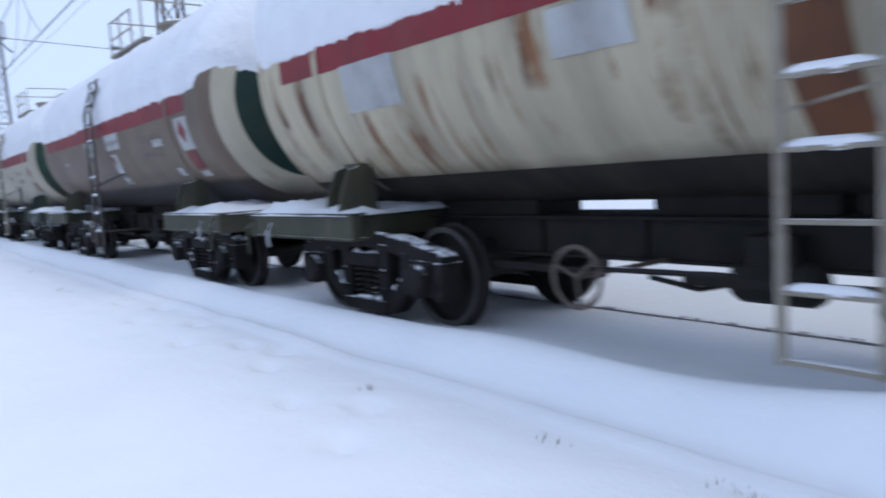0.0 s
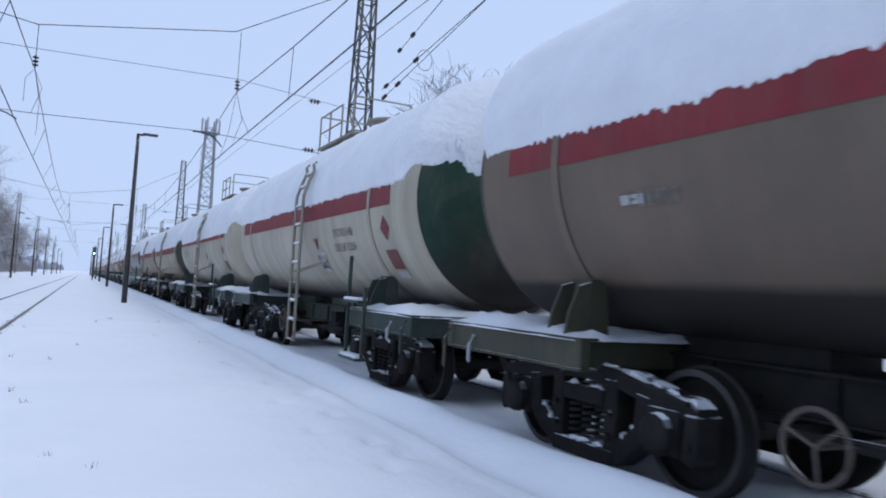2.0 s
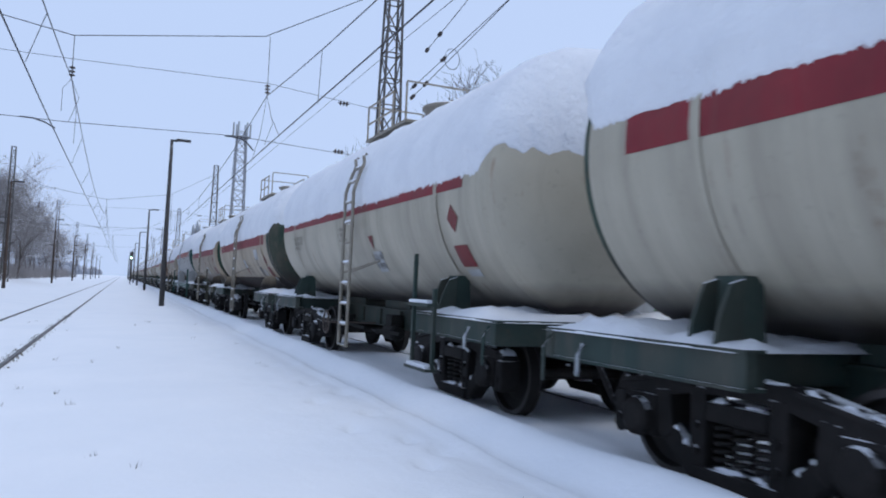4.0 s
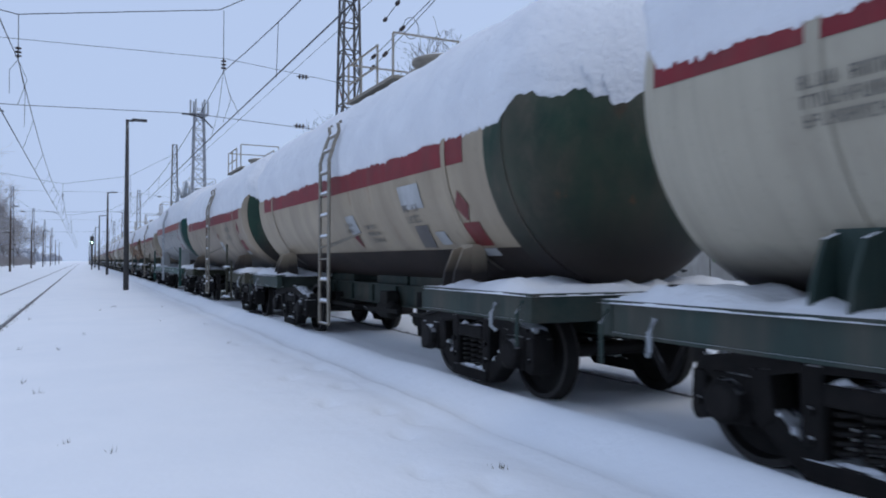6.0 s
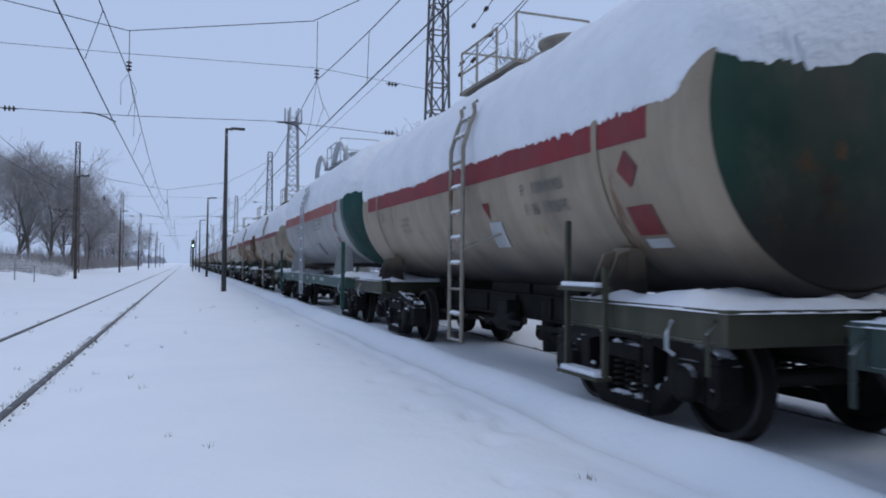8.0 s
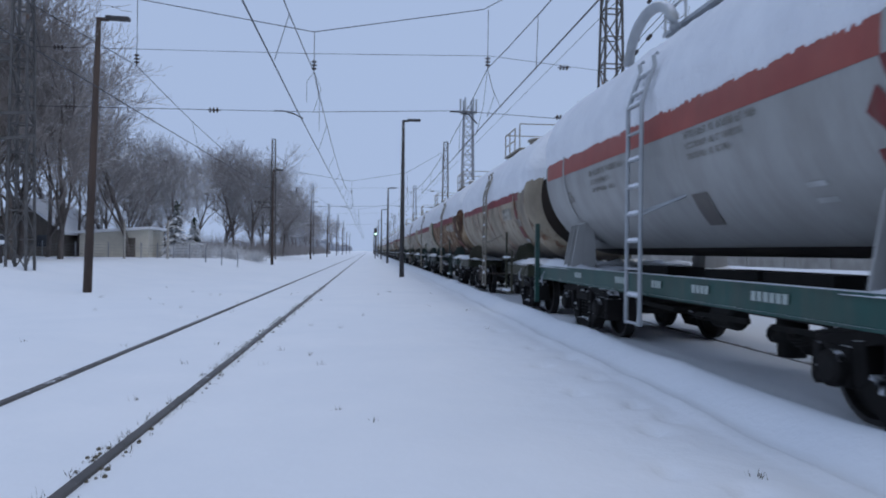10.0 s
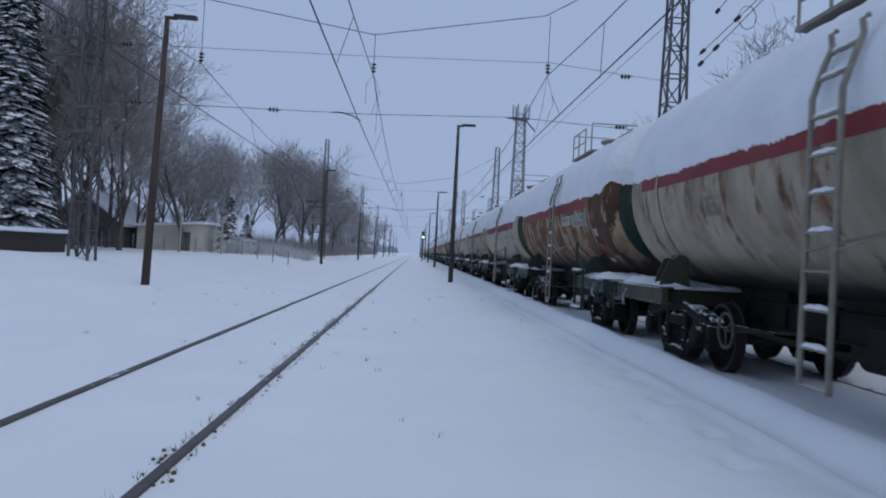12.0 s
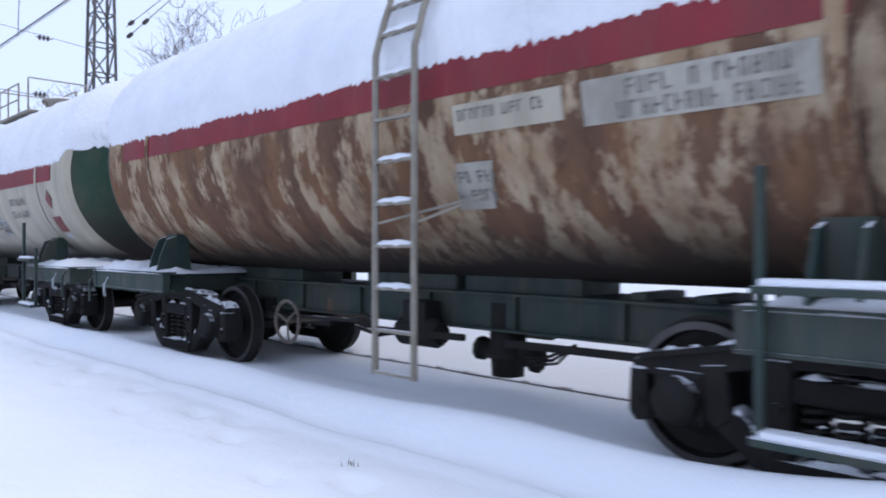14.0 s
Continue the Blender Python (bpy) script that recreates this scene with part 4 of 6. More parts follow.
def snow_mesh(axis_z, seed, edge):
    """Snow over the upper half of the shell and the brows of both heads, thin at its frayed lower edge."""
    bm = bmesh.new()
    lip = [0.0, 0.5, 1.6, 3.4, 6.0, 9.5, 14.0, 20.0, 28.0, 38.0, 50.0, 64.0]
    grid = []
    brim = [HALF + DISH * math.sqrt(1 - (q / R) ** 2.5) for q in np.linspace(0.47, R - 0.002, 44)]
    ys = [-q for q in brim] + list(np.linspace(-HALF, HALF, 640)) + brim[::-1]
    ny = len(ys) - 1
    for i, y in enumerate(ys):
        over = min(1.0, max(0.0, abs(y) - HALF + 0.07) / (DISH * 0.45))
        s = max(0.0, abs(y) - HALF) / DISH
        rr = R * math.cos(math.asin(min(0.999, s))) ** 0.8
        drip = 1.1 * wave(y, seed, 0.34, 53) + 1.3 * wave(y, seed, 1.8, 55)
        comb = max(0.0, wave(y, seed, 0.6, 57) + 0.35)
        fringe = (2.4 * abs(wave(y, seed, 0.10, 51)) + comb * (2.6 * wave(y, seed, 0.050, 52) + 2.0 * wave(y, seed, 0.027, 54))) * (1 - over)
        ragged = 0.33 + 0.13 * wave(rr, seed + (5 if y > 0 else 0), 0.22, 58) + 0.06 * wave(rr, seed, 0.06, 59)
        brow = R * math.sin(radians(edge + 0.6 - drip - fringe)) * (1 - over) + over * ragged
        lo = math.degrees(math.asin(min(0.98, brow / rr)))
        reach = (90 - lo) / 78.0
        turns = [lo + q * reach for q in lip] + [90.0] + [180 - lo - q * reach for q in lip[::-1]]
        last = len(turns) - 1
        row = []
        for j, a in enumerate(turns):
            deep = max(0.0, math.sin(radians(a))) ** 0.8
            rim = min(j, last - j)
            full = 0.03 + 0.20 * deep + 0.034 * wave(y, a / 18, 0.5, seed + 61) + 0.014 * wave(y * 3, a / 5, 0.6, seed + 63)
            th = (-0.02, 0.008, 0.020, 0.036, 0.05)[rim] + 0.006 * wave(y * 4, j, 0.5, seed + 65) * min(rim, 2) if rim < 5 else max(0.055, full)
            if i in (0, ny):
                th = -0.06
            row.append(bm.verts.new(on_tank(y, a, axis_z, rr + th)))
        grid.append(row)
    for a, b in zip(grid, grid[1:]):
        for j in range(len(a) - 1):
            bm.faces.new((a[j], a[j + 1], b[j + 1], b[j]))
    return mesh_of("snow_cover", bm, SNOW_WAGON, True)


def decal(mat, axis_z, y0, y1, z0, z1, shape="rect", lift=0.008):
    """A painted or glued mark on the shell between heights z0 and z1."""
    bm = bmesh.new()

    def at(u, v):
        z = z0 + (z1 - z0) * v
        return on_tank(y0 + (y1 - y0) * u, math.degrees(math.asin(max(-1, min(1, (z - axis_z) / R)))), axis_z, R + lift)
    n_ = 6
    for i in range(n_):
        for j in range(1):
            v0, v1 = i / n_, (i + 1) / n_

            def span(v):
                if shape == "diamond":
                    return 0.5 - abs(0.5 - abs(v - 0.5)), 0.5 + abs(0.5 - abs(v - 0.5))
                if shape == "triangle":
                    return 0.5 - v / 2, 0.5 + v / 2
                if shape == "slant":
                    return 0.25 * (1 - v), 0.75 + 0.25 * (1 - v)
                return 0, 1
            (a0, b0), (a1, b1) = span(v0), span(v1)
            bm.faces.new([bm.verts.new(at(*q)) for q in ((a0, v0), (b0, v0), (b1, v1), (a1, v1))])
    bmesh.ops.remove_doubles(bm, verts=bm.verts, dist=0.0005)
    return mesh_of("decal", bm, mat)


def stencil(mat, axis_z, y0, z0, lines, seed, lift=0.015):
    """Lines of unreadable stencilled characters as short bars; lines: (width, height, gap below)."""
    r = random.Random(seed)
    bm = bmesh.new()
    z = z0
    for w, h, gap in lines:
        y = y0
        while y > y0 - w:
            cw = h * r.uniform(0.4, 0.7)
            if r.random() > 0.12:
                t_ = h * 0.17
                strokes = [(0, t_, 0, h), (cw - t_, cw, 0, h)] if r.random() < 0.6 else [(0, t_, 0, h)]
                strokes += [(0, cw, q, q + t_) for q in r.sample((0.0, h * 0.42, h - t_), r.randint(1, 2))]
                for u0, u1, v0, v1 in strokes:
                    ang = [math.degrees(math.asin(max(-1, min(1, (q - axis_z) / R)))) for q in (z - h + v0, z - h + v1)]
                    bm.faces.new([bm.verts.new(on_tank(yy, a, axis_z, R + lift)) for yy, a in ((y - u0, ang[0]), (y - u1, ang[0]), (y - u1, ang[1]), (y - u0, ang[1]))])
            y -= cw + h * 0.22
        z -= h + gap
    return mesh_of("stencil", bm, mat)


def lettering(text, mat, axis_z, y0, z0, size, lift=0.017):
    """Readable words laid on the shell, reading towards -y as seen from the platform."""
    cu = bpy.data.curves.new("words", "FONT")
    cu.body, cu.size = text, size
    ob = bpy.data.objects.new("words", cu)
    scene.collection.objects.link(ob)
    me = bpy.data.meshes.new_from_object(ob.evaluated_get(bpy.context.evaluated_depsgraph_get()))
    bpy.data.objects.remove(ob)
    for v in me.vertices:
        z = z0 + v.co.y
        v.co = on_tank(y0 - v.co.x, math.degrees(math.asin(max(-1, min(1, (z - axis_z) / R)))), axis_z, R + lift)
    me.materials.clear()
    me.materials.append(mat)
    return me


def strap_mesh(mat, axis_z, y):
    return shell_strip("strap", mat, axis_z, y - 0.05, y + 0.05, -62, 96, 0.012, 1, 36)


# bogie meshes, shared by all wagons
def slab_of(bm, outline, width, bevel=0.014):
    """A plate of the given outline in y and z, width thick across x, with rounded edges."""
    near = [bm.verts.new((-width / 2, y, z)) for y, z in outline]
    far = [bm.verts.new((width / 2, y, z)) for y, z in outline]
    fs = [bm.faces.new(near), bm.faces.new(far[::-1])]
    for k in range(len(outline)):
        fs.append(bm.faces.new((near[k], far[k], far[(k + 1) % len(outline)], near[(k + 1) % len(outline)])))
    bmesh.ops.bevel(bm, geom=list({e for f in fs for e in f.edges}), offset=bevel, segments=1, affect="EDGES")


def side_frame_mesh():
    """Cast side frame: arched top chord, jaws over the axle boxes, spring window, sloping lower struts."""
    bm = bmesh.new()
    top = [(0.0, 0.90), (0.50, 0.885), (0.92, 0.80), (1.20, 0.76), (1.29, 0.70), (1.30, 0.58), (1.06, 0.64), (0.74, 0.67), (0.42, 0.74), (0.0, 0.76)]
    slab_of(bm, top + [(-y, z) for y, z in top[-2:0:-1]], 0.21)
    for s in (-1, 1):
        for outline, width in (
                ([(1.18, 0.66), (1.30, 0.66), (1.31, 0.36), (1.26, 0.30), (1.15, 0.33)], 0.25),
                ([(0.66, 0.74), (0.82, 0.72), (0.79, 0.38), (0.72, 0.33), (0.62, 0.40)], 0.222),
                ([(0.78, 0.48), (0.76, 0.36), (0.46, 0.12), (0.28, 0.09), (0.28, 0.24), (0.42, 0.30), (0.66, 0.50)], 0.20),
                ([(0.28, 0.12), (0.42, 0.14), (0.44, 0.80), (0.28, 0.80)], 0.228)):
            slab_of(bm, [(s * y, z) for y, z in outline], width)
        beam(bm, (-0.125, s * 0.50, 0.865), (-0.125, s * 1.22, 0.735), 0.04, 0.035)
        for y, z in ((0.36, 0.52), (0.36, 0.34), (1.23, 0.44)):
            tube(bm, [(-0.10, s * y, z), (-0.145, s * y, z)], 0.032, 7)
    box(bm, -0.13, 0.13, -0.40, 0.40, 0.10, 0.23, 0.02)
    box(bm, -0.12, 0.12, -0.27, 0.27, 0.56, 0.70, 0.02)
    return mesh_of("side_frame", bm, BOGIE)


def crust_mesh():
    """Snow caught on the upper edges of a side frame."""
    r = random.Random(8)
    bm = bmesh.new()
    runs = [((-0.44, 0.90), (0.42, 0.90)), ((0.26, 0.235), (-0.26, 0.235)), ((0.24, 0.705), (-0.24, 0.705))]
    for s in (-1, 1):
        runs += [((s * 0.50, 0.885), (s * 0.90, 0.805)), ((s * 0.96, 0.80), (s * 1.26, 0.735)), ((s * 0.84, 0.665), (s * 1.10, 0.665)), ((s * 0.45, 0.32), (s * 0.64, 0.475))]
    for (ya, za), (yb, zb) in runs:
        f = r.uniform(0, 0.15)
        while f < 0.9:
            g = min(1.0, f + r.uniform(0.2, 0.55))
            pts = [(-0.075 + r.uniform(-0.012, 0.012), ya + (yb - ya) * (f + (g - f) * q), za + (zb - za) * (f + (g - f) * q) + r.uniform(-0.004, 0.008)) for q in (0, 0.25, 0.5, 0.75, 1)]
            tube(bm, pts, [0.006, r.uniform(0.014, 0.030), r.uniform(0.016, 0.036), r.uniform(0.012, 0.028), 0.006], 6)
            f = g + r.uniform(0.08, 0.4)
    return mesh_of("snow_crust", bm, SNOW_WAGON, True)


def axle_box_mesh():
    bm = bmesh.new()
    box(bm, -0.13, 0.13, -0.17, 0.17, -0.15, 0.19, 0.04)
    lathe(bm, [(-0.23, 0.001), (-0.225, 0.11), (-0.20, 0.15), (-0.14, 0.16)], "x", 14)
    return mesh_of("axle_box", bm, BOGIE)


def spring_mesh():
    bm = bmesh.new()
    pts = [(0.075 * math.cos(a), 0.075 * math.sin(a), 0.27 + 0.28 * a / (math.tau * 5)) for a in np.linspace(0, math.tau * 5, 46)]
    tube(bm, pts, 0.018, 5)
    return mesh_of("spring", bm, WHEEL, True)


def wheelset_mesh():
    bm = bmesh.new()
    tube(bm, [(-0.95, 0, 0), (0.95, 0, 0)], 0.08, 12)
    for s in (-1, 1):
        x = 0.76 * s
        prof = [(x + s * 0.07, 0.001), (x + s * 0.085, 0.12), (x + s * 0.03, 0.16), (x - s * 0.01, 0.30), (x + s * 0.01, 0.40), (x + s * 0.075, 0.42), (x + s * 0.075, 0.472), (x - s * 0.035, 0.479), (x - s * 0.05, 0.505), (x - s * 0.062, 0.49), (x - s * 0.065, 0.41), (x - s * 0.04, 0.38), (x - s * 0.06, 0.15), (x - s * 0.09, 0.10)]
        lathe(bm, prof, "x", 36)
    # bolts on the outer discs, so that the turn shows
    for s in (-1, 1):
        for k in range(3):
            a = k * math.tau / 3
            bmesh.ops.create_cube(bm, size=0.05, matrix=Matrix.Translation((s * 0.85, 0.06 * math.cos(a), 0.06 * math.sin(a))))
    me = mesh_of("wheelset", bm, WHEEL)
    me.materials.append(TREAD)
    for p in me.polygons:
        c = p.center
        if math.hypot(c.y, c.z) > 0.41 and abs(abs(c.x) - 0.835) < 0.012:
            p.material_index = 1
    return me


def bolster_mesh():
    bm = bmesh.new()
    box(bm, -1.05, 1.05, -0.20, 0.20, 0.50, 0.72, 0.03)
    tube(bm, [(0, 0, 0.7), (0, 0, 0.9)], 0.22, 14)
    beam(bm, (-0.7, -0.52, 0.42), (0.7, -0.52, 0.42), 0.08, 0.12)
    beam(bm, (-0.7, 0.52, 0.42), (0.7, 0.52, 0.42), 0.08, 0.12)
    for s in (-1, 1):
        for t in (-1, 1):
            box(bm, 0.76 * s - 0.05, 0.76 * s + 0.05, t * 0.44 - 0.05, t * 0.44 + 0.05, 0.28, 0.64, 0.01)
    return mesh_of("bogie", bm, BOGIE)


def build_bogie(wagon, y):
    b = part("bogie", cached("bolster", bolster_mesh), wagon, "oily black cast bogie dusted with snow", pose(0, y, 0))
    for s in (-1, 1):
        part("side_frame", cached("side_frame", side_frame_mesh), b, at=pose(1.02 * s, 0, 0))
        tagged(part("snow_crust", cached("crust", crust_mesh), b, "snow caught on the cast frame", pose(1.02 * s, 0, 0, 0, 0, 0 if s < 0 else 180)), kind="stuff")
        for t in (-0.18, 0.0, 0.18):
            part("spring", cached("spring", spring_mesh), b, at=pose(1.02 * s, t, 0))
        for t in (-1, 1):
            part("axle_box", cached("axle_box", axle_box_mesh), b, at=pose(1.02 * s, 0.96 * t, 0.48, 0, 0, 0 if s < 0 else 180))
    for t in (-1, 1):
        part("wheelset", cached("wheelset", wheelset_mesh), b, "dark wheels with bright worn rims", pose(0, 0.96 * t, 0.479))


def frame_meshes(mat, full):
    bm = bmesh.new()
    box(bm, -0.34, 0.34, -5.75, 5.75, 0.67, 1.03, 0.02)
    for y0, y1 in ((-1.75, -0.42), (-0.30, 1.06), (2.32, 3.7), (-3.75, -3.32)):
        box(bm, -0.30, 0.30, y0, y1, 1.02, 1.18)
    for y0, y1 in ((-2.36, -2.22), (-2.92, -2.76)):
        box(bm, -0.325, 0.325, y0, y1, 1.02, 1.085, 0.01)
    for z in (0.685, 1.01):
        box(bm, -0.40, 0.40, -5.6, 5.6, z - 0.012, z + 0.012)
    for k in range(9):
        box(bm, -0.385, 0.385, -4.4 + 1.1 * k - 0.008, -4.4 + 1.1 * k + 0.008, 0.70, 1.0)
    centre = mesh_of("centre_sill", bm, SILLGREEN if mat is FRAMEGREEN else UNDER)
    sides = []
    spans = ((-5.7, 5.7),) if full else ((-5.72, -3.55), (3.55, 5.72))
    for s in (-1, 1):
        for y0, y1 in spans:
            bm = bmesh.new()
            box(bm, s * 1.46 - 0.05, s * 1.46 + 0.05, y0, y1, 0.87, 1.12, 0.012)
            for z in (0.875, 1.115):
                box(bm, s * 1.43 - 0.09, s * 1.43 + 0.09, y0, y1, z - 0.012, z + 0.012)
            sides.append(mesh_of("side_sill", bm, mat))
    beams = []
    for e in (-1, 1):
        bm = bmesh.new()
        box(bm, -1.52, 1.52, e * 5.78 - 0.06, e * 5.78 + 0.06, 0.86, 1.13, 0.015)
        beams.append(mesh_of("end_beam", bm, mat))
        bm = bmesh.new()
        box(bm, -1.45, 1.45, e * 3.9 - 0.14, e * 3.9 + 0.14, 0.86, 1.09, 0.02)
        beams.append(mesh_of("bolster_beam", bm, mat))
    return centre, sides, beams


def sill_snow(e):
    """Snow lying on one end deck between the sills."""
    bm = bmesh.new()
    nx, ny = 22, 18
    grid = [[bm.verts.new((-1.54 + 3.08 * i / nx, e * (3.62 + 2.24 * j / ny),
                           1.10 if i in (0, nx) or j in (0, ny) else 1.155 + 0.085 * wave(i * 0.4, j * 0.2, 0.6, 71) + 0.03 * wave(i, j, 0.9, 73) + 0.08 * math.exp(-((j - 12) / 3) ** 2))) for j in range(ny + 1)] for i in range(nx + 1)]
    for a, b in zip(grid, grid[1:]):
        for j in range(ny):
            bm.faces.new((a[j], a[j + 1], b[j + 1], b[j]))
    return mesh_of("deck_snow", bm, SNOW_WAGON, True)


def build_saddle(wagon, mat, axis_z, y, s, wide):
    """A bracket under one end of a strap: foot plate and web, with upright ribs."""
    h, top = (0.25 if wide else 0.14), axis_z - (0.95 if wide else 1.04)
    bm = bmesh.new()
    prof = [(0.98, 1.085), (1.46, 1.085), (1.46, 1.125), (1.20, 1.125), (1.18, top), (1.02, top)]
    ends = [[bm.verts.new((s * x, y + d, z)) for x, z in prof] for d in (-h, h)]
    bm.faces.new(ends[0]), bm.faces.new(ends[1][::-1])
    for k in range(6):
        bm.faces.new((ends[0][k], ends[0][(k + 1) % 6], ends[1][(k + 1) % 6], ends[1][k]))
    saddle = part("saddle", mesh_of("saddle", bm, mat), wagon)
    for d in ((-h + 0.02, 0.0, h - 0.02) if wide else (-h + 0.02, h - 0.02)):
        bm = bmesh.new()
        rib = [(1.17, 1.124), (1.43, 1.124), (1.40, 1.30), (1.30, top - 0.06), (1.17, top - 0.02)]
        sides = [[bm.verts.new((s * x, y + d + e, z)) for x, z in rib] for e in (-0.015, 0.015)]
        bm.faces.new(sides[0]), bm.faces.new(sides[1][::-1])
        for k in range(5):
            bm.faces.new((sides[0][k], sides[0][(k + 1) % 5], sides[1][(k + 1) % 5], sides[1][k]))
        part("rib", mesh_of("rib", bm, mat), saddle)


def build_ladder(wagon, y, mat, axis_z, low=0.42):
    """Platform-side ladder: two stiles, rungs, and a bent top over the shell."""
    x = -1.66
    lad = None
    top = axis_z + 0.33
    for s in (-1, 1):
        bm = bmesh.new()
        yy = y + 0.23 * s
        bend = [on_tank(yy, a, axis_z, R + lift) for a, lift in ((15, 0.185), (22, 0.19), (28, 0.20))]
        tube(bm, [(x, yy, low), (x, yy, top)] + bend + [on_tank(yy, 31, axis_z, R + 0.27), on_tank(yy, 33, axis_z, R + 0.25)], 0.028, 6)
        me = mesh_of("stile", bm, mat)
        if lad is None:
            lad = part("ladder", me, wagon, "narrow steel ladder with snow on its rungs")
        else:
            part("stile", me, lad)
    bm = bmesh.new()
    box(bm, x - 0.025, x + 0.025, y - 0.22, y + 0.22, -0.012, 0.012)
    rung = mesh_of("rung", bm, mat)
    bm = bmesh.new()
    rs_ = random.Random(int(y * 100))
    tube(bm, [(x + 0.005, y + u, 0.018 + rs_.uniform(-0.003, 0.006)) for u in (-0.2, -0.12, -0.04, 0.05, 0.13, 0.2)], [0.012, 0.03, 0.036, 0.028, 0.034, 0.012], 7)
    cap = mesh_of("rung_snow", bm, SNOW_WAGON, True)
    z, k = low + 0.02, 0
    while z < top + 0.02:
        part("rung", rung, lad, at=pose(0, 0, z))
        if k and (k * 7 + int(y * 40)) % 5:
            part("rung_snow", cap, lad, at=pose(0, 0, z))
        z, k = z + 0.335, k + 1
    for a in (17, 26):
        p = on_tank(y, a, axis_z, R + 0.188)
        part("rung", rung, lad, at=pose(p.x - x, 0, p.z))
        part("rung_snow", cap, lad, at=pose(p.x - x, 0, p.z))
    bm = bmesh.new()
    for s in (-1, 1):
        beam(bm, (x, y + 0.23 * s, axis_z - 1.02), (x + 0.40, y - 0.62, axis_z - 0.80), 0.035, 0.02)
    part("brace", mesh_of("brace", bm, mat), lad)


def build_top(wagon, mat, axis_z, pipes):
    z0 = axis_z + R
    bm = bmesh.new()
    lathe(bm, [(z0 - 0.1, 0.40), (z0 + 0.36, 0.40), (z0 + 0.37, 0.47), (z0 + 0.42, 0.47), (z0 + 0.47, 0.36), (z0 + 0.50, 0.001)], "z", 24, (0, -0.95, 0))
    part("hatch", mesh_of("hatch", bm, mat, True), wagon, "round manhole dome")
    bm = bmesh.new()
    box(bm, -0.62, 0.62, -0.45, 1.85, z0 + 0.22, z0 + 0.27)
    plat = part("platform", mesh_of("platform", bm, mat), wagon)
    for s in (-1, 1):
        for y in (-0.4, 0.3, 1.1, 1.8):
            bm = bmesh.new()
            beam(bm, (0.6 * s, y, z0 + 0.25), (0.6 * s, y, z0 + 0.95), 0.03, 0.03)
            part("post", mesh_of("post", bm, mat), plat)
        for z in (0.58, 0.935):
            bm = bmesh.new()
            beam(bm, (0.6 * s, 0.3, z0 + z), (0.6 * s, 1.8, z0 + z), 0.026, 0.026)
            part("rail", mesh_of("rail", bm, mat), plat)
    for y in (-0.4, 1.8):
        bm = bmesh.new()
        beam(bm, (-0.6, y, z0 + 0.965), (0.6, y, z0 + 0.965), 0.026, 0.026)
        part("rail", mesh_of("rail", bm, mat), plat)
    if pipes:
        for k, y in enumerate((-1.1, 2.0)):
            bm = bmesh.new()
            arch = [(-0.75, y + 0.9 * math.cos(a) * (1 if k else -1), z0 + 0.05 + 0.62 * math.sin(a)) for a in np.linspace(0, math.pi * 0.95, 12)]
            tube(bm, arch, 0.085, 10)
            part("pipe", mesh_of("pipe", bm, GREY_PIPE, True), wagon, "thick grey bent pipe")


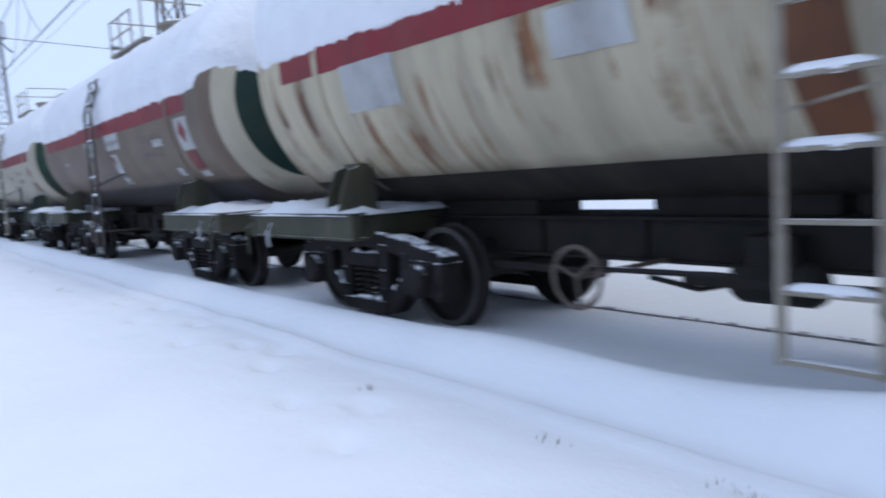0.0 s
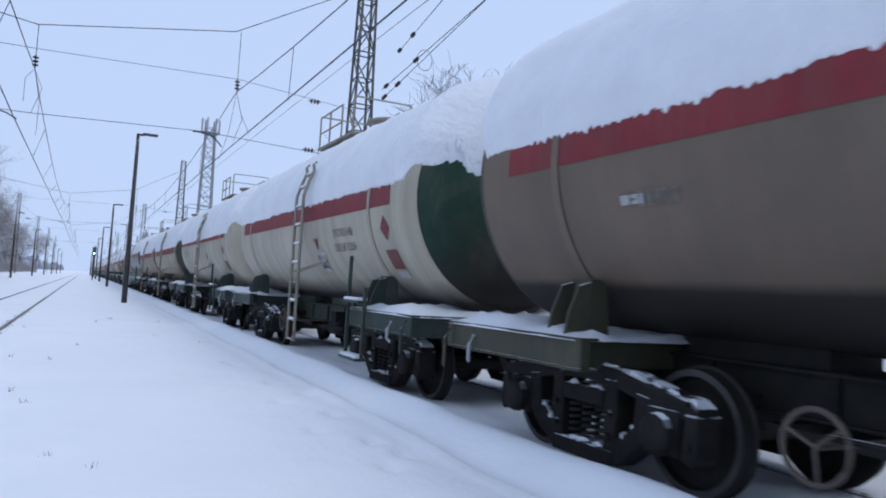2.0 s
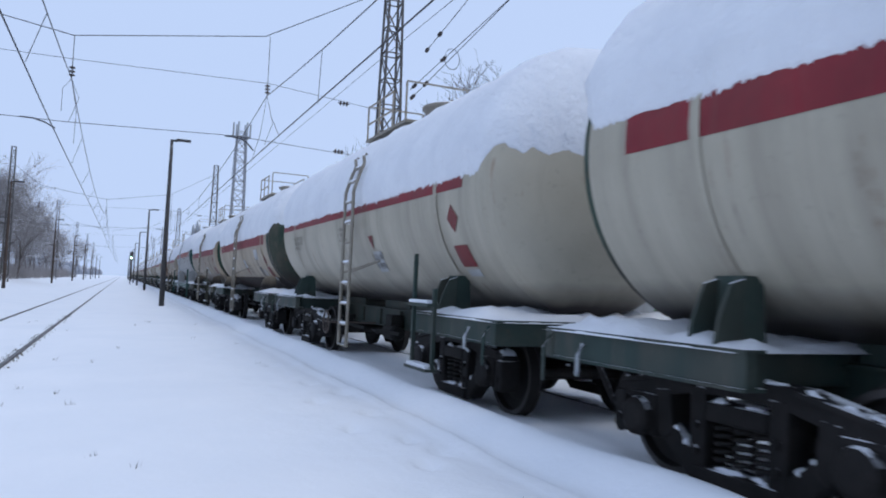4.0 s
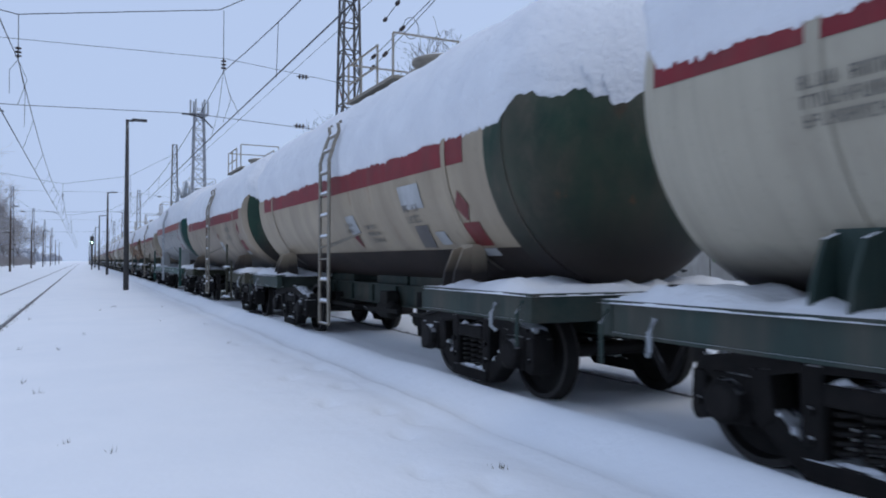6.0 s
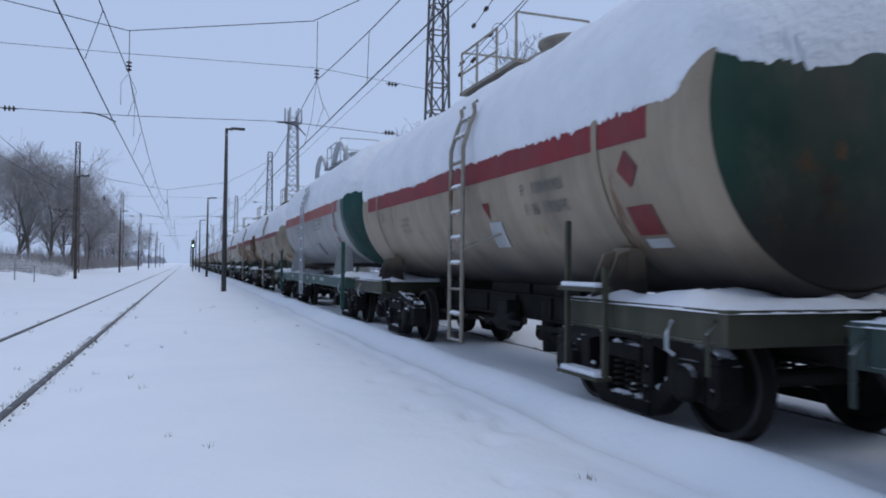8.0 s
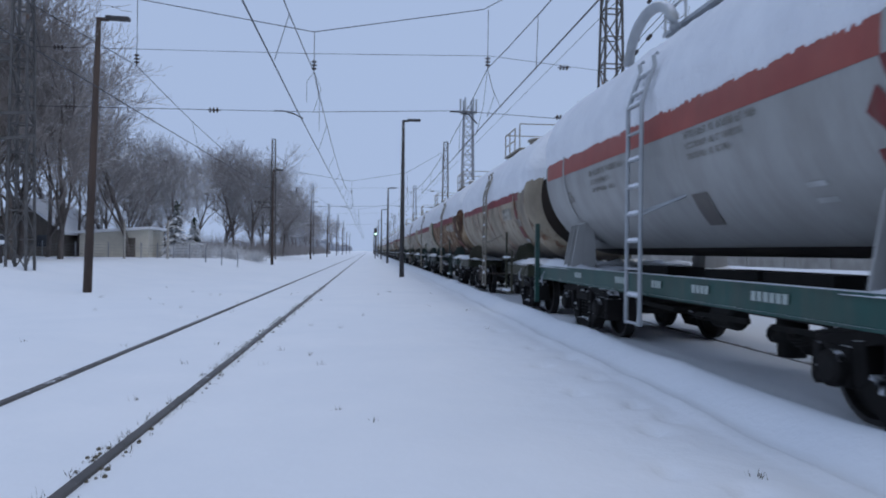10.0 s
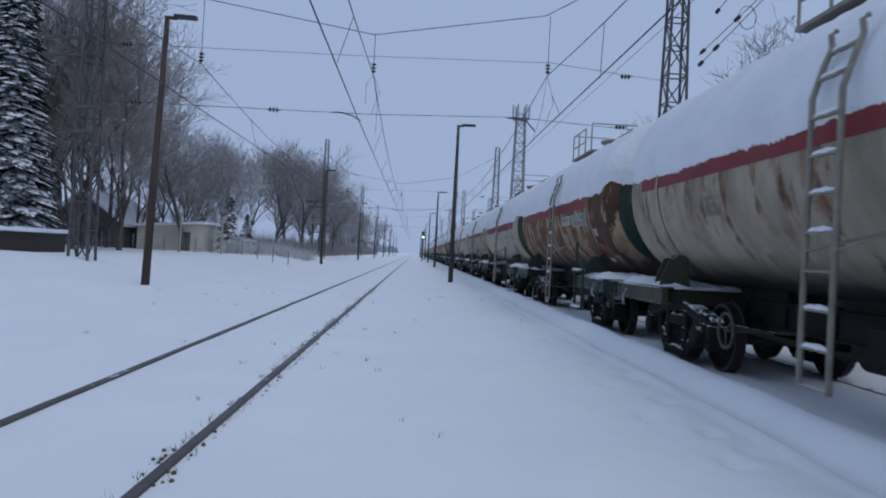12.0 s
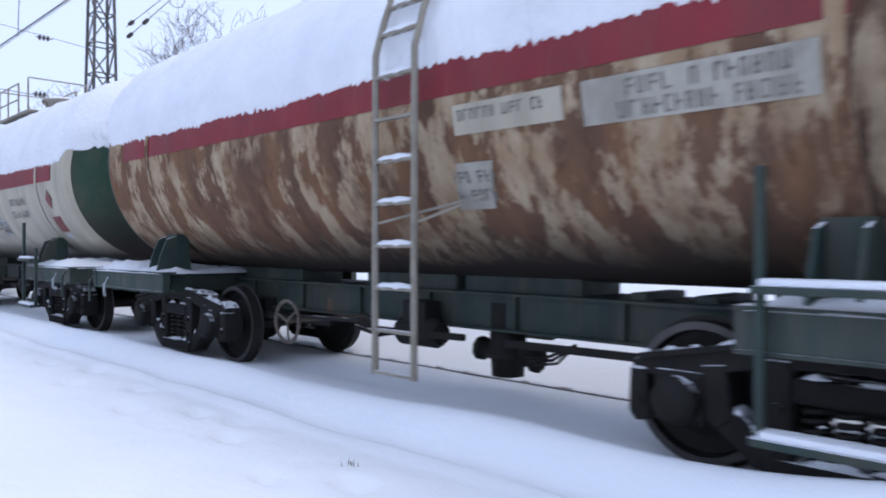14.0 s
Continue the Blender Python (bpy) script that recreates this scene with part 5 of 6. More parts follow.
def build_gear(wagon, mat, wheel_y, steps=True):
    """Couplers, brake gear, hand wheel, hoses and end steps."""
    for e in (-1, 1):
        bm = bmesh.new()
        box(bm, -0.11, 0.11, min(e * 5.7, e * 6.1), max(e * 5.7, e * 6.1), 0.93, 1.13, 0.03)
        box(bm, -0.2, 0.2, min(e * 6.05, e * 6.36), max(e * 6.05, e * 6.36), 0.87, 1.2, 0.05)
        part("coupler", mesh_of("coupler", bm, BOGIE), wagon, "heavy automatic coupler head")
        bm = bmesh.new()
        tube(bm, [(-0.42, e * 5.80, 0.92), (-0.42, e * 5.98, 0.84), (-0.40, e * 6.16, 0.60), (-0.38, e * 6.29, 0.40), (-0.38, e * 6.34, 0.36)], 0.032, 8)
        part("brake_hose", mesh_of("brake_hose", bm, BOGIE, True), wagon, "black rubber brake hose")
    bm = bmesh.new()
    lathe(bm, [(-0.32, 0.001), (-0.30, 0.11), (-0.24, 0.145), (0.22, 0.145), (0.28, 0.11), (0.29, 0.001)], "y", 16, (-0.50, 0, 0.61))
    box(bm, -0.60, -0.38, -0.16, 0.16, 0.70, 0.92, 0.02)
    part("brake_cylinder", mesh_of("brake_cylinder", bm, UNDER), wagon)
    bm = bmesh.new()
    lathe(bm, [(-0.90, 0.001), (-0.88, 0.12), (-0.82, 0.16), (-0.42, 0.16), (-0.36, 0.12), (-0.34, 0.001)], "y", 16, (0.55, 0, 0.66))
    part("air_reservoir", mesh_of("air_reservoir", bm, UNDER), wagon)
    bm = bmesh.new()
    lathe(bm, [(0.30, 0.001), (0.30, 0.15), (0.46, 0.16), (0.47, 0.21), (0.53, 0.21), (0.54, 0.17), (0.98, 0.17)], "z", 14, (-0.2, -0.87, -0.05))
    tube(bm, [(-0.2, -1.18, 0.43), (-0.2, -0.58, 0.47)], 0.085, 9)
    tube(bm, [(-0.2, -1.24, 0.42), (-0.2, -1.18, 0.43)], 0.115, 9)
    tube(bm, [(-0.2, -0.58, 0.47), (-0.2, -0.52, 0.475)], 0.115, 9)
    part("drain_valve", mesh_of("drain_valve", bm, UNDER, True), wagon, "bottom drain valve under the shell")
    for y in (3.0, -3.05):
        bm = bmesh.new()
        box(bm, -0.5, 0.5, y - 0.16, y + 0.16, 0.58, 0.80, 0.02)
        beam(bm, (-0.5, y, 0.58), (-0.62, y, 0.50), 0.06, 0.10)
        part("bracket", mesh_of("bracket", bm, UNDER), wagon)
    for y0, y1, z in ((1.3, 3.2, 0.60), (-1.2, -3.4, 0.615), (0.6, -0.7, 0.60)):
        bm = bmesh.new()
        beam(bm, (-0.62, y0, z), (-0.62, y1, z + 0.02), 0.05, 0.06)
        part("brake_rod", mesh_of("brake_rod", bm, UNDER), wagon)
    bm = bmesh.new()
    for q in range(3):
        tube(bm, [(-0.45, -1.15 - 0.06 * q, 0.62), (-0.5, -1.30 - 0.06 * q, 0.50 - 0.03 * q), (-0.5, -1.55 - 0.05 * q, 0.52 - 0.02 * q), (-0.45, -1.80, 0.64)], 0.014, 5)
    part("brake_pipe", mesh_of("brake_pipe", bm, UNDER, True), wagon)
    for rod in ([(0.5, -3.6, 0.66), (0.5, 3.6, 0.64)], [(-0.4, 0.2, 0.6), (-0.6, 0.5, 0.54), (-0.6, 0.9, 0.6)]):
        bm = bmesh.new()
        tube(bm, rod, 0.022, 6)
        part("brake_rod", mesh_of("brake_rod", bm, BOGIE), wagon)
    if wheel_y is not None:
        bm = bmesh.new()
        tube(bm, [(-1.4, wheel_y + 0.205 * math.cos(a), 0.70 + 0.205 * math.sin(a)) for a in np.linspace(0, math.tau, 25)], 0.018, 6, False)
        for k in range(3):
            a = k * math.tau / 3 + 0.4
            tube(bm, [(-1.4, wheel_y, 0.70), (-1.4, wheel_y + 0.205 * math.cos(a), 0.70 + 0.205 * math.sin(a))], 0.012, 5)
        tube(bm, [(-1.4, wheel_y, 0.70), (-0.4, wheel_y, 0.70)], 0.02, 6)
        part("hand_wheel", mesh_of("hand_wheel", bm, HANDWHEEL), wagon, "spoked brake hand wheel")
        bm = bmesh.new()
        tube(bm, [(-1.36, wheel_y - 0.05, 0.76), (-1.36, wheel_y - 1.1, 0.78)], 0.02, 6)
        part("brake_shaft", mesh_of("brake_shaft", bm, BOGIE), wagon)
    for s, y in ((-1, -4.05), (1, 4.05)) if steps else ():
        bm = bmesh.new()
        beam(bm, (s * 1.58, y + 0.33, 0.44), (s * 1.58, y + 0.33, 1.86), 0.045, 0.045)
        st = part("end_step", mesh_of("end_step", bm, mat), wagon, "boarding step with handrail")
        bm = bmesh.new()
        beam(bm, (s * 1.58, y - 0.33, 0.44), (s * 1.58, y - 0.33, 1.42), 0.045, 0.045)
        part("upright", mesh_of("upright", bm, mat), st)
        for z in (0.44, 1.22):
            bm = bmesh.new()
            box(bm, s * 1.58 - 0.10, s * 1.58 + 0.06, y - 0.35, y + 0.35, z - 0.02, z + 0.02)
            part("tread", mesh_of("tread", bm, mat), st)
            bm = bmesh.new()
            box(bm, s * 1.58 - 0.09, s * 1.58 + 0.05, y - 0.31, y + 0.31, z + 0.021, z + 0.06, 0.015)
            part("tread_snow", mesh_of("tread_snow", bm, SNOW_WAGON), st)
    for e in (-1, 1):
        for s in (-1, 1):
            bm = bmesh.new()
            tube(bm, [(s * 1.53, e * 5.25, 1.02), (s * 1.58, e * 5.25, 0.92), (s * 1.58, e * 5.25, 0.80), (s * 1.55, e * 5.3, 0.76)], 0.018, 6)
            part("hook", mesh_of("hook", bm, GREY_PIPE), wagon, "small pale rope hook with snow")
            bm = bmesh.new()
            tube(bm, [(s * 1.54, e * 5.74, 1.06), (s * 1.60, e * 5.74, 0.95), (s * 1.60, e * 5.74, 0.66)], 0.018, 6)
            part("grab_handle", mesh_of("grab_handle", bm, mat), wagon, "bent grab handle")


def build_wagon(spec):
    az = spec.get("axis", 2.64)
    w = thing("tank_wagon", spec["label"], "tank wagon", "wagons of the train")
    body, frame_mat, lad = spec["body"], spec["frame"], spec["ladder"]
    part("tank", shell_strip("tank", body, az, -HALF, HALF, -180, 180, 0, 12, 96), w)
    part("tank_head", head_mesh(spec["head"], az, -1), w, spec.get("head_label", "domed painted tank end"))
    part("tank_head", head_mesh(spec.get("far_head", spec["head"]), az, 1), w)
    part("stripe", shell_strip("stripe", spec.get("stripe", RED), az, *spec.get("stripe_span", (-4.85, 4.80)), spec.get("stripe_at", -5.6), 24, 0.005, 20, 8), w, "red stripe under the snow edge")
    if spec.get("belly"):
        part("belly", shell_strip("belly", spec["belly"], az, -HALF + 0.01, HALF - 0.01, -180 - spec["belly_at"], spec["belly_at"], 0.006, 20, 30), w, "oily underside of the shell, its shade painted in too")
    if spec.get("rust_end"):
        part("rust_patch", shell_strip("rust_patch", RUST_DARK, az, -HALF + 0.01, -4.12, -44, 17, 0.0065, 40, 20, 3), w, "rust eaten through the paint beside the tank end")
    rims = spec.get("rims", [(body, 0, 24)] if spec["head"] is not body else [])
    for rim_mat, a0, a1 in rims:
        bm = bmesh.new()
        prof = []
        for q in range(9):
            c = radians(a0 + (a1 - a0) * q / 8)
            prof.append((-(HALF + (-0.012 if a0 + q == 0 else 0.008) + DISH * math.sin(c)), R * math.cos(c) ** 0.8 + 0.009))
        lathe(bm, prof, "y", 56, (0, 0, az))
        part("end_rim", mesh_of("end_rim", bm, rim_mat, True), w, "painted rim of the tank end")
    if spec.get("ring"):
        part("end_ring", shell_strip("end_ring", spec["ring"], az, -HALF - 0.004, -4.95, -180, 180, 0.008, 2, 64), w, "shell painted in the colour of the tank end")
    part("snow_cover", snow_mesh(az, spec["seed"], spec.get("snow_edge", 12)), w, "thick snow with a ragged edge on the shell")
    for y in (-4.05, 4.05):
        part("strap", strap_mesh(body, az, y), w, "steel hold-down strap")
        for s in (-1, 1):
            build_saddle(w, spec.get("saddle", frame_mat), az, math.copysign(4.02, y), s, spec.get("full", False))
    build_top(w, lad if lad is not LADDER_DARK else LADDER_CREAM, az, spec.get("pipes", False))
    build_ladder(w, spec["ladder_y"], lad, az, spec.get("ladder_low", 0.42))
    full = spec.get("full", False)
    c, sides, beams = cached(("frame", frame_mat.name, full), lambda: frame_meshes(frame_mat, full))
    part("centre_sill", c, w)
    for me in sides:
        part("side_sill", me, w)
    for k, me in enumerate(beams):
        part("bolster_beam" if k % 2 else "end_beam", me, w)
    part("deck_snow", cached("deck_snow_a", lambda: sill_snow(-1)), w, "snow drifted on the end deck")
    part("deck_snow", cached("deck_snow_b", lambda: sill_snow(1)), w, "snow drifted on the end deck")
    build_gear(w, frame_mat, spec.get("wheel_y", 1.6), spec.get("steps", not full))
    for y in (-4.0, 4.0):
        build_bogie(w, y)
    if full:
        for y in (-5.72, 5.72):
            bm = bmesh.new()
            beam(bm, (-1.57, y, 0.40), (-1.57, y, 1.95), 0.08, 0.08)
            part("corner_post", mesh_of("corner_post", bm, frame_mat), w, "teal corner post")
        bm = bmesh.new()
        plate = [(-0.66, 1.13), (0.14, 1.13), (0.14, 1.60), (-0.12, 1.95), (-0.24, 1.95), (-0.60, 1.62)]
        lo_, hi_ = [[bm.verts.new((x, y, z)) for x, z in plate] for y in (-5.92, -5.86)]
        bm.faces.new(lo_), bm.faces.new(hi_[::-1])
        for k in range(6):
            bm.faces.new((lo_[k], hi_[k], hi_[(k + 1) % 6], lo_[(k + 1) % 6]))
        cab = part("valve_cabinet", mesh_of("valve_cabinet", bm, frame_mat), w, "teal end plate with a slanted top")
        bm = bmesh.new()
        box(bm, -0.44, -0.08, -5.935, -5.915, 1.40, 1.62, 0.006)
        part("cabinet_panel", mesh_of("cabinet_panel", bm, UNDER), cab, "small black panel")
        for row in range(3):
            bm = bmesh.new()
            box(bm, -0.38, -0.15, -5.94, -5.936, 1.44 + 0.055 * row, 1.465 + 0.055 * row)
            part("bar", mesh_of("bar", bm, PALE_TEXT), cab)
        for y0, n_ in ((1.2, 5), (-0.1, 3), (-1.2, 4), (-2.4, 6), (3.2, 4)):
            bm = bmesh.new()
            y = y0
            for _ in range(n_):
                box(bm, -1.529, -1.524, y - 0.07, y, 0.975, 1.06)
                y -= 0.10
            tagged(part("stencil", mesh_of("stencil", bm, PALE_TEXT), w, "pale stencilled frame marking"), kind="stuff")
        for text, x0, z0, size in (("ОГНЕ", -0.15, 0.36, 0.21), ("СЖИЖ", -0.22, 0.13, 0.19)):
            cu = bpy.data.curves.new("words", "FONT")
            cu.body, cu.size = text, size
            ob = bpy.data.objects.new("words", cu)
            scene.collection.objects.link(ob)
            me = bpy.data.meshes.new_from_object(ob.evaluated_get(bpy.context.evaluated_depsgraph_get()))
            bpy.data.objects.remove(ob)
            for v in me.vertices:
                px_, pz_ = x0 + v.co.x, z0 + v.co.y
                rr = min(0.999, math.hypot(px_, pz_) / R)
                v.co = (px_, -(HALF + DISH * math.sin(math.acos(rr ** 1.25))) - 0.012, az + pz_)
            me.materials.clear()
            me.materials.append(PALE_TEXT)
            tagged(part("lettering", me, w, "pale lettering on the tank end"), kind="stuff")
    for name_, data, label in spec["marks"](az):
        mark = part(name_, data, w, label)
        if name_ in ("stencil", "lettering"):
            tagged(mark, kind="stuff")
    return w


def marks_usual(seed, plates=(), stencils=(), words=(), hazard=(-4.52, -0.20, -0.68)):
    """Hazard placards by the near strap, then plates, stencilled lines and readable words; heights are from the tank's axis."""
    def make(az):
        out = []
        hy, hz, pz = hazard
        if seed == 20:
            out.append(("notice", decal(PLATE, az, hy - 0.27, hy + 0.22, az - 0.62, az - 0.17, lift=0.006), "white square behind the hazard diamond"))
        out += [("placard", decal(DECAL_RED, az, hy - 0.155, hy + 0.155, az + hz - 0.33, az + hz, "diamond", 0.010), "red diamond hazard placard"),
                ("placard", decal(DECAL_RED, az, hy - 0.20, hy + 0.18, az + pz - 0.25, az + pz, "rect"), "red hazard plate"),
                ("notice", decal(PLATE, az, hy - 0.18, hy + 0.15, az + pz - 0.36, az + pz - 0.28), "small white plate")]
        for k, (y0, z0, lines) in enumerate(stencils):
            out.append(("stencil", stencil(DECAL_DARK, az, y0, az + z0, lines, seed + k), "worn stencilled lines"))
        for text, y, z, size in words:
            out.append(("lettering", lettering(text, DECAL_DARK, az, y, az + z, size), "dark stencilled lettering"))
        for name_, mat, y0, y1, z0, z1, shape, label in plates:
            out.append((name_, decal(mat, az, y0, y1, az + z0, az + z1, shape, 0.014 if mat is DECAL_RED else 0.010), label))
        # lettering on the domed end
        bm = bmesh.new()
        r = random.Random(seed + 5)
        for row in range(1 if seed == 90 else 4):
            x = 0.05 + 0.05 * r.random()
            for _ in range(r.randint(5, 9)):
                wd = r.uniform(0.03, 0.06)
                z = az + 0.02 - 0.12 * row
                q = [(x, z), (x + wd, z), (x + wd, z - 0.04), (x, z - 0.04)]

                def dish(px_, pz_):
                    rr = min(0.999, math.hypot(px_, pz_ - az) / R)
                    return -(HALF + DISH * math.sin(math.acos(rr ** (1 / 0.8)))) - 0.012
                bm.faces.new([bm.verts.new((a, dish(a, b), b)) for a, b in q])
                x += wd + 0.03
        out.append(("stencil", mesh_of("stencil", bm, PALE_TEXT), "pale stencilled lines on the tank end"))
        return out
    return make


TWO, THREE = ((0.42, 0.085, 0.05), (0.36, 0.085, 0.05)), ((0.55, 0.055, 0.04), (0.45, 0.055, 0.04), (0.5, 0.055, 0.04))
BIG = ((1.0, 0.12, 0.10), (0.95, 0.12, 0.06))
PLATES_A = (("patch", PLATE, 2.75, 3.6, -0.58, -0.16, "rect", "pale repainted patch"), ("patch", PLATE, 0.35, 1.0, -0.5, -0.2, "rect", "pale repainted patch"), ("patch", RUST_PATCH, -0.82, -0.48, -1.12, -0.15, "rect", "rust-brown patch behind the ladder"))
PLATES_B = (("notice", PLATE, 0.42, 1.06, -0.42, -0.13, "rect", "white notice plate"), ("notice", PLATE, -1.32, -0.47, -0.38, -0.10, "rect", "white notice plate"),
            ("notice", PLATE, -0.95, -0.44, -1.0, -0.46, "slant", "white plate behind a dark triangle"), ("placard", DECAL_RED, -0.78, -0.53, -0.74, -0.49, "triangle", "dark red triangle"))
PLATES_B += (("notice", PLATE, -3.84, -3.60, -0.96, -0.84, "rect", "small white plate"), ("notice", PLATE, -3.60, -3.16, -0.49, -0.38, "rect", "pale smeared number panel"), ("notice", PLATE, 3.0, 3.25, -0.49, -0.42, "rect", "small pale plate"))
PLATES_C = (("placard", DECAL_RED, -1.44, -1.22, -0.64, -0.42, "triangle", "small red triangle"), ("notice", PLATE, -1.64, -1.11, -0.97, -0.66, "slant", "white slanted notice plate"))
PLATES_E = (("patch", DECAL_GREY, -3.20, -2.70, -1.05, -0.78, "slant", "dark grey painted patch"), ("notice", PLATE, -3.31, -2.68, -0.58, -0.29, "rect", "worn white panel"), ("notice", PLATE, -0.80, -0.41, -0.81, -0.54, "rect", "white notice plate"),
            ("placard", DECAL_RED, -0.64, -0.42, -1.04, -0.83, "triangle", "small red triangle"), ("notice", PLATE, -3.54, -3.28, -1.02, -0.87, "rect", "small white plate"))
PLATES_G = (("patch", DECAL_GREY, -1.00, -0.50, -1.14, -0.80, "slant", "dark grey painted patch"), ("placard", DECAL_RED, -4.15, -3.98, -0.35, -0.12, "triangle", "dark red triangle"), ("notice", PLATE, -3.00, -2.73, -0.90, -0.86, "rect", "thin white plate"), ("notice", PLATE, -3.00, -2.73, -1.03, -0.99, "rect", "thin white plate"))
PLATES_J = (("notice", PLATE_WORN, -3.68, -2.55, -0.46, -0.18, "rect", "white number panel"), ("notice", PLATE_WORN, -4.52, -4.18, -0.64, -0.48, "rect", "white plate"))
PLATES_K = (("notice", PLATE_WORN, -3.98, -2.55, -0.42, -0.14, "rect", "scratched white number panel"), ("notice", PLATE_WORN, -1.72, -1.22, -0.90, -0.56, "slant", "torn grey plate"), ("notice", CREAM, -2.4, -1.4, -0.36, -0.14, "rect", "faded pale panel"), ("notice", PLATE_WORN, -4.68, -4.33, -0.66, -0.51, "rect", "dirty white plate"))
SPECS = [
    dict(label="cream tank wagon streaked with rust, underside tarred and shade-dark, snow on top", body=CREAM_STREAK, head=CREAM_STREAK, frame=OLIVE, ladder=LADDER_CREAM, ladder_y=-0.85, belly=TAR_SHADE, belly_at=-53, seed=1, steps=False, snow_edge=2.0, stripe_at=-6.5, wheel_y=0.90, marks=marks_usual(10, PLATES_A)),
    dict(label="taupe tank wagon with a dark green end and pale ring, snow-covered", body=TAUPE, head=DEEPGREEN, rims=[(TAUPE, 0, 27), (CREAM, 27, 48)], steps=False, frame=OLIVE, ladder=LADDER_DARK, ladder_y=-0.13, seed=2, snow_edge=5.0, stripe_at=-4, wheel_y=1.6, marks=marks_usual(20, PLATES_B, ((3.15, -0.4, ((0.5, 0.11, 0.05),)), (-0.48, -0.80, TWO), (-2.4, -0.3, BIG)), (("С ГОРКИ", 1.08, -0.35, 0.15), ("НЕ СПУСКАТЬ", -0.52, -0.30, 0.105)), (-4.58, -0.20, -0.64))),
    dict(label="clean cream tank wagon with a green end, snow-covered", body=CREAM, head=GREEN, frame=FRAMEGREEN, ladder=LADDER_CREAM, ladder_y=-0.92, seed=3, snow_edge=5.8, stripe_at=-4.2, wheel_y=0.75, marks=marks_usual(30, PLATES_C, ((-1.16, -0.70, TWO), (-2.3, -0.32, BIG)), (), (-4.60, -0.24, -0.69))),
    dict(label="pale cream tank wagon with a dirty cream end, snow-covered", body=CREAM, head=CREAM, frame=FRAMEGREEN, ladder=LADDER_CREAM, ladder_y=-0.77, seed=4, snow_edge=3.2, stripe_span=(-4.85, 5.28), stripe_at=-1, wheel_y=1.3, marks=marks_usual(40, PLATES_C, ((-1.16, -0.70, TWO), (4.15, -0.2, ((0.8, 0.075, 0.03), (0.82, 0.075, 0.03), (0.6, 0.07, 0.03))), (0.5, -0.2, THREE)))),
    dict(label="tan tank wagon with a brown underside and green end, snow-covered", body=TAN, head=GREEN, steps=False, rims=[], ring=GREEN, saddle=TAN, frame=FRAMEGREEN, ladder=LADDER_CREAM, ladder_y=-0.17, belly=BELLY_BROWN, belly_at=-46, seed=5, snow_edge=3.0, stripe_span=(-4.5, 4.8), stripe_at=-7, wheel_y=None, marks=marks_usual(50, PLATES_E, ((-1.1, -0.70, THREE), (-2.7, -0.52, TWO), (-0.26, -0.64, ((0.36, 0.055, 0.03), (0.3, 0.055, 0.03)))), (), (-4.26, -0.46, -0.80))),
    dict(label="tan tank wagon with a grimy green end darker at the bottom, snow-covered", body=TAN_DIRTY_SHADE, head=GREEN, saddle=TAN_DIRTY_SHADE, frame=OLIVE, ladder=LADDER_CREAM, ladder_y=-0.85, seed=6, snow_edge=4.0, wheel_y=None, marks=marks_usual(60, PLATES_C, ((2.6, -0.4, THREE), (-2.4, -0.3, BIG)), (("24", 3.85, -0.40, 0.24),))),
    dict(label="white gas tank wagon on a teal frame, teal end, snow-covered", body=WHITE, head=TEAL, rims=[], ring=TEAL, frame=TEAL_FRAME, ladder=GREY_PIPE, ladder_y=0.16, stripe=ORANGE, belly=TAR_SHADE, belly_at=-68, seed=7, snow_edge=6.0, stripe_span=(-4.5, 5.2), stripe_at=-4.5, axis=2.86, full=True, pipes=True, saddle=WHITE, ladder_low=0.5, wheel_y=None, marks=marks_usual(70, PLATES_G, ((-0.9, -0.15, ((1.5, 0.075, 0.05), (1.2, 0.06, 0.05), (0.9, 0.06, 0.05))), (2.6, -0.2, ((1.5, 0.08, 0.06), (0.9, 0.075, 0.05), (1.0, 0.06, 0.05)))), (("26", 3.95, -0.60, 0.26),), (-3.92, -0.30, -0.72))),
    dict(label="rust-streaked cream tank wagon with a sooty end, snow-covered", body=CREAM_RUSTY, head=DARKHEAD, rims=[(CREAM_RUSTY, 0, 42)], far_head=CREAM_RUSTY, frame=OLIVE, ladder=LADDER_CREAM, ladder_y=-0.78, seed=8, snow_edge=4.5, stripe_at=-1.8, stripe_span=(-4.57, 4.8), wheel_y=1.6, marks=marks_usual(80, PLATES_J, ((-2.65, -0.18, ((0.8, 0.10, 0.05), (0.6, 0.09, 0.05))), (2.4, -0.3, THREE)), (), (-4.20, -0.17, -0.66))),
    dict(label="heavily rusted tank wagon with a dark green end, snow-covered", body=RUST_BROWN, head=DEEPGREEN, frame=FRAMEGREEN, ladder=LADDER_CREAM, ladder_y=-0.93, rust_end=True, rims=[(RUST_DARK, 0, 38)], seed=9, snow_edge=6.8, stripe_at=-2.2, wheel_y=0.97, marks=marks_usual(90, PLATES_K, ((-2.8, -0.17, ((1.0, 0.10, 0.03), (1.1, 0.10, 0.03))), (-1.28, -0.62, TWO), (-1.45, -0.18, ((0.8, 0.08, 0.04),))), (), (-4.51, -0.07, -0.81))),
]
WAGONS = [build_wagon(s) for s in SPECS]
for k, like in enumerate((2, 7, 3, 5, 8, 4, 1, 2, 7, 5, 3, 0, 4, 2, 8, 5, 3, 2, 7, 4, 5, 2)):
    WAGONS.append(copy_thing(WAGONS[like], pose(0, 0, 0)))
for k, w in enumerate(WAGONS):
    w.matrix_basis = pose(TRACK_X, FIRST + PITCH * k, 0)


